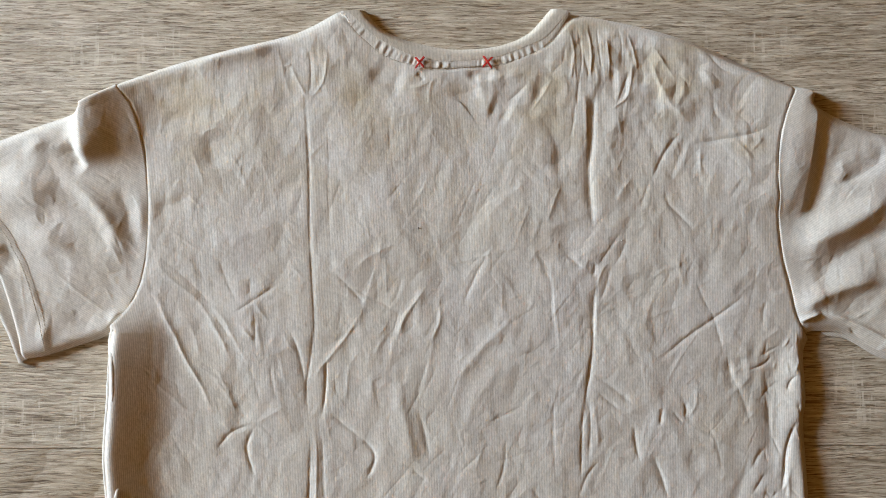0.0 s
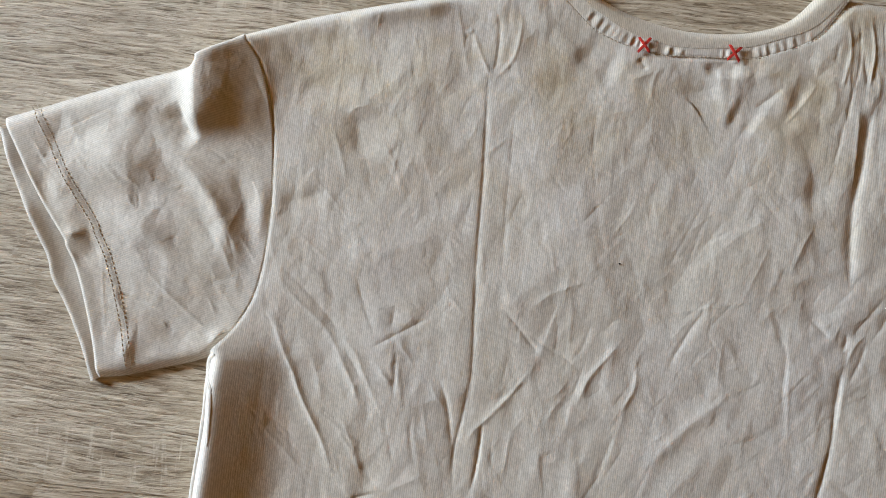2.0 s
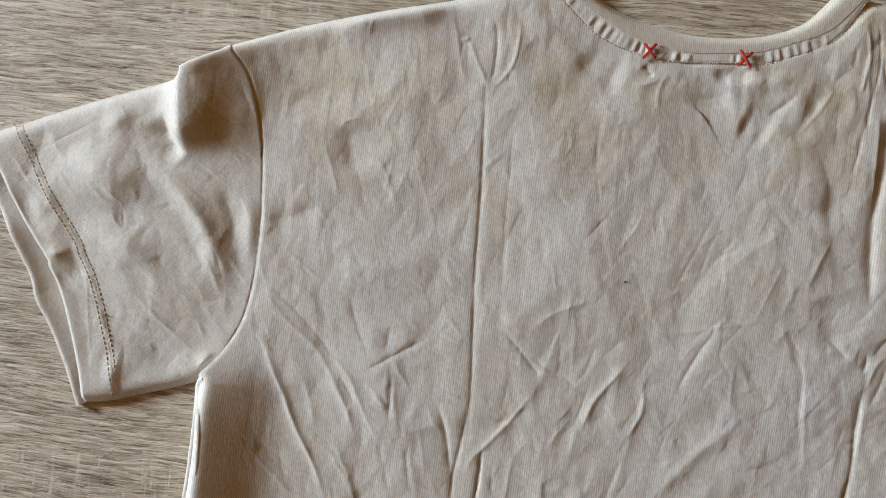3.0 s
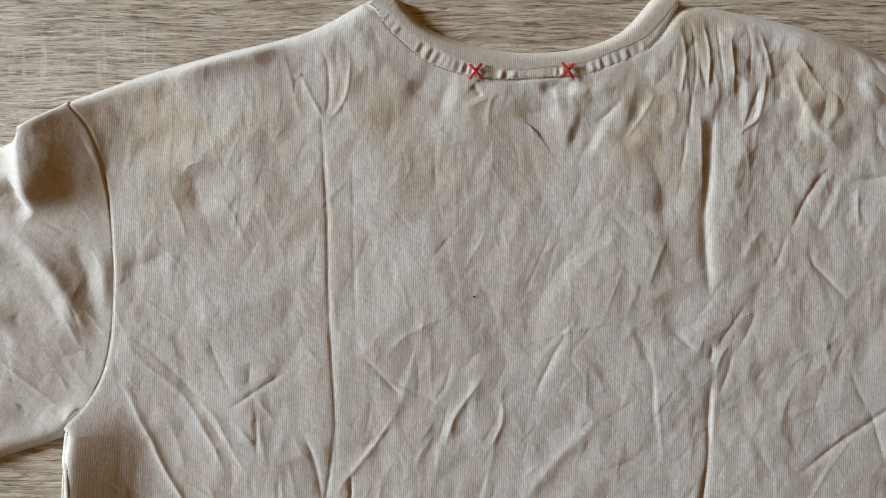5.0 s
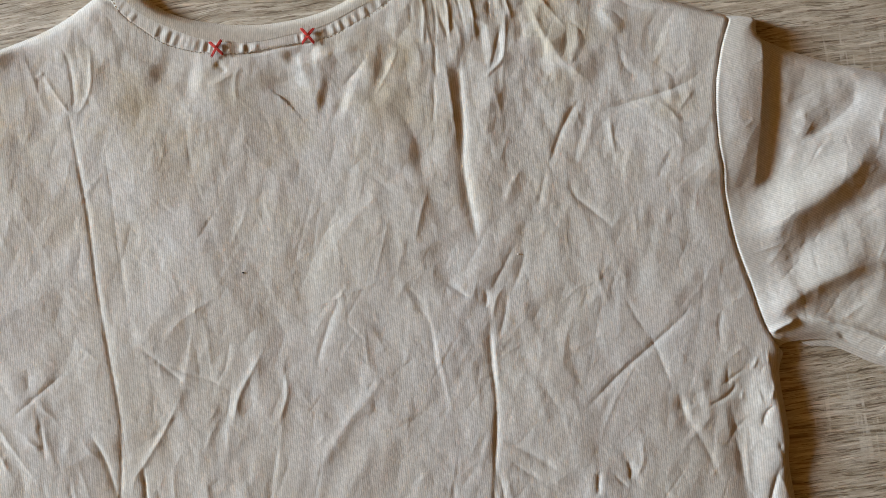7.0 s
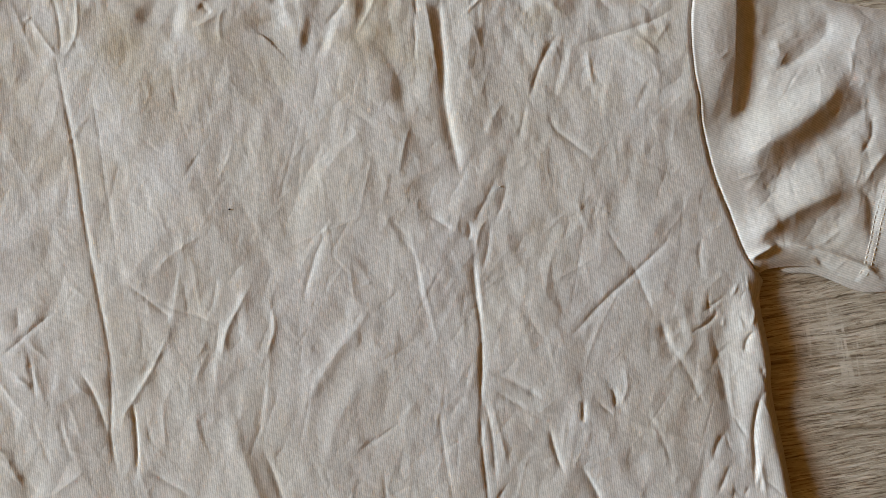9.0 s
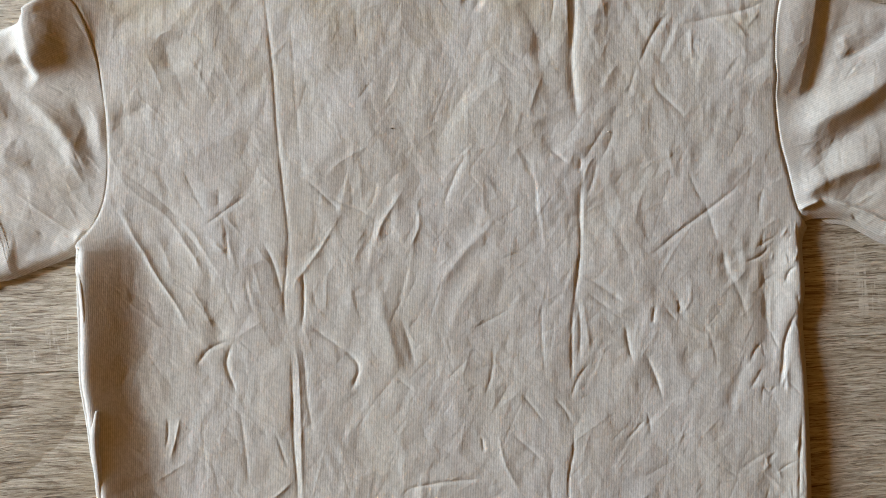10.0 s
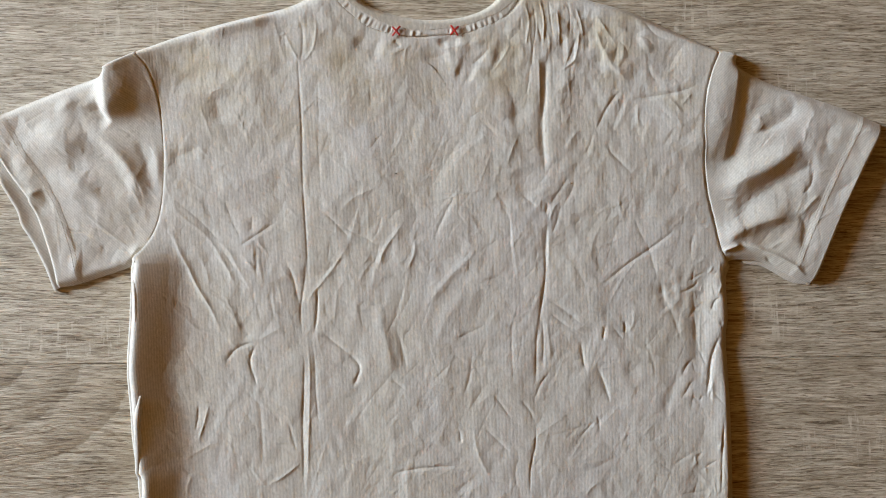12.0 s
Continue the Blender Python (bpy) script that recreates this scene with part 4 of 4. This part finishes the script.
def capsule(bm, a, b, r):
    """A short rounded strand from a to b."""
    a, b = Vector(a), Vector(b)
    d = b - a
    m = Matrix.Translation((a + b) / 2) @ d.to_track_quat('Z', 'Y').to_matrix().to_4x4()
    rings = []
    for z, k in ((-0.5, 0.35), (-0.32, 1), (0.32, 1), (0.5, 0.35)):
        rings.append([bm.verts.new(m @ Vector((r * k * math.cos(i * math.tau / 6), r * k * math.sin(i * math.tau / 6), z * d.length))) for i in range(6)])
    for p, q in zip(rings, rings[1:]):
        for i in range(6):
            bm.faces.new((p[i], p[(i + 1) % 6], q[(i + 1) % 6], q[i]))
    bm.faces.new(rings[0][::-1])
    bm.faces.new(rings[-1])


def stitch_row(name, curve, length, gap, on, parent, lift=0.0001):
    """A row of small stitches lying on a panel."""
    line = spline(curve, 40)
    seg = np.hypot(*np.diff(line, axis=0).T)
    cum = np.concatenate([[0], np.cumsum(seg)])
    bm = bmesh.new()
    s = 0.001
    while s + length < cum[-1]:
        p = [(np.interp(v, cum, line[:, 0]), np.interp(v, cum, line[:, 1])) for v in (s, s + length)]
        q = [(x, y, surface_z(on, x, y) + lift) for x, y in p]
        capsule(bm, q[0], q[1], 0.00032)
        s += length + gap
    ob = part(name, bm, M_THREAD, parent, "thin row of matching stitches")
    return tagged(ob, kind="stuff")


bpy.context.view_layer.update()
PART = {}
for o in shirt.children:
    PART.setdefault(o.name.split(".")[0], []).append(o)
slv_l, slv_r = PART["sleeve"]


def shifted(curve, d):
    """The same curve moved sideways by d."""
    c = np.array(curve)
    t = np.gradient(c, axis=0)
    t /= np.hypot(*t.T)[:, None]
    return c + d * np.stack([-t[:, 1], t[:, 0]], 1)


for d in (0.0205, 0.0245):
    stitch_row("hem_stitching", shifted(CUFF_L, d), 0.0021, 0.0012, slv_l, slv_l)
    stitch_row("hem_stitching", shifted(CUFF_R, -d), 0.0021, 0.0012, slv_r, slv_r)
tape = PART["neck_tape"][0]
stitch_row("neck_stitching", shifted(BAND, 0.0008), 0.0016, 0.0011, tape, tape, 0.0005)


def cross_stitch(x, y, size, turn):
    """A red cross of doubled thread sewn through the neck tape."""
    ob = new("cross_stitch")
    ob.parent = shirt
    tagged(ob, "red embroidered thread cross")
    for k, a in enumerate((50 + turn, 128 + turn)):
        bm = bmesh.new()
        for o in (-0.00045, 0.00045, 0.0):
            d = Vector((math.cos(radians(a)), math.sin(radians(a)), 0)) * size / 2
            n = Vector((-d.y, d.x, 0)).normalized() * o
            wob = random.uniform(0.85, 1.1)
            p, q = Vector((x, y, 0)) - d * wob + n, Vector((x, y, 0)) + d * wob + n
            mid = (p + q) / 2
            for u in (p, q, mid):
                u.z = 0.0086 + 0.0004 * k + (0.0007 if u is mid else 0)
            capsule(bm, p, mid + (mid - p) * 0.05, 0.00042)
            capsule(bm, mid + (mid - q) * 0.05, q, 0.0005)
        part("strand", bm, M_RED, ob)


cross_stitch(-0.0285, 0.1650, 0.0125, 4)
cross_stitch(0.0293, 0.1668, 0.0125, -2)


def lint(name, x, y, r, mat, label):
    bm = bmesh.new()
    bmesh.ops.create_icosphere(bm, subdivisions=2, radius=r)
    for v in bm.verts:
        v.co *= 1 + 0.35 * noise.noise(v.co * 900)
        v.co.x *= 1.5
    z = surface_z(PART["back_panel"][0], x, y)
    ob = tagged(part(name, bm, mat), label, "lint")
    ob.location = (x, y, z + r * 0.6)


lint("lint_speck", -0.026, 0.0233, 0.0005, M_DARK, "tiny dark lint speck on the shirt back")
lint("lint_speck", 0.146, 0.0172, 0.0005, M_PALE, "tiny pale lint speck on the shirt back")


def rolled_edge(curve, radius, flat=0.8):
    """A rolled strand of cloth along the side seam, thick in the middle and thin at its ends."""
    line = spline(curve, 10)
    n = len(line)
    tan = np.gradient(line, axis=0)
    tan /= np.hypot(*tan.T)[:, None]
    bm = bmesh.new()
    rings = []
    for i, (p, t) in enumerate(zip(line, tan)):
        k = i / (n - 1)
        r = radius * (0.35 + 0.65 * min(1, 6 * k, 6 * (1 - k))) * (1 + 0.18 * noise.noise(Vector((p[0] * 90, p[1] * 90, 1))))
        zz = surface_z(PART["back_panel"][0], p[0], p[1]) - 0.35 * r + 0.0006 * noise.noise(Vector((p[0] * 40, p[1] * 40, 5)))
        rings.append([bm.verts.new((p[0] - t[1] * r * math.cos(a), p[1] + t[0] * r * math.cos(a), zz + flat * r * math.sin(a)))
                      for a in (j * math.tau / 10 for j in range(10))])
    for p, q in zip(rings, rings[1:]):
        for j in range(10):
            bm.faces.new((p[j], p[(j + 1) % 10], q[(j + 1) % 10], q[j])).smooth = True
    bm.faces.new(rings[0])
    bm.faces.new(rings[-1][::-1])
    bmesh.ops.recalc_face_normals(bm, faces=bm.faces[:])
    return part("side_seam", bm, M_BODY, shirt, "rolled side seam edge")


rolled_edge(mm(-280.0, -88.0, -278.0, -113.0, -280.0, -143.0, -280.0, -171.0, -277.0, -209.0, -273.0, -246.0, -270.0, -279.0), 0.0024, 0.9)
rolled_edge(mm(-265.0, -197.0, -267.0, -222.0, -265.0, -252.0, -266.0, -278.0, -266.0, -305.0), 0.0036, 0.8)
rolled_edge(mm(-276.0, -68.0, -281.0, -75.0, -278.0, -84.0, -274.0, -91.0), 0.0026)
rolled_edge(mm(-275.0, -88.0, -273.0, -105.0, -272.0, -126.0), 0.0017)
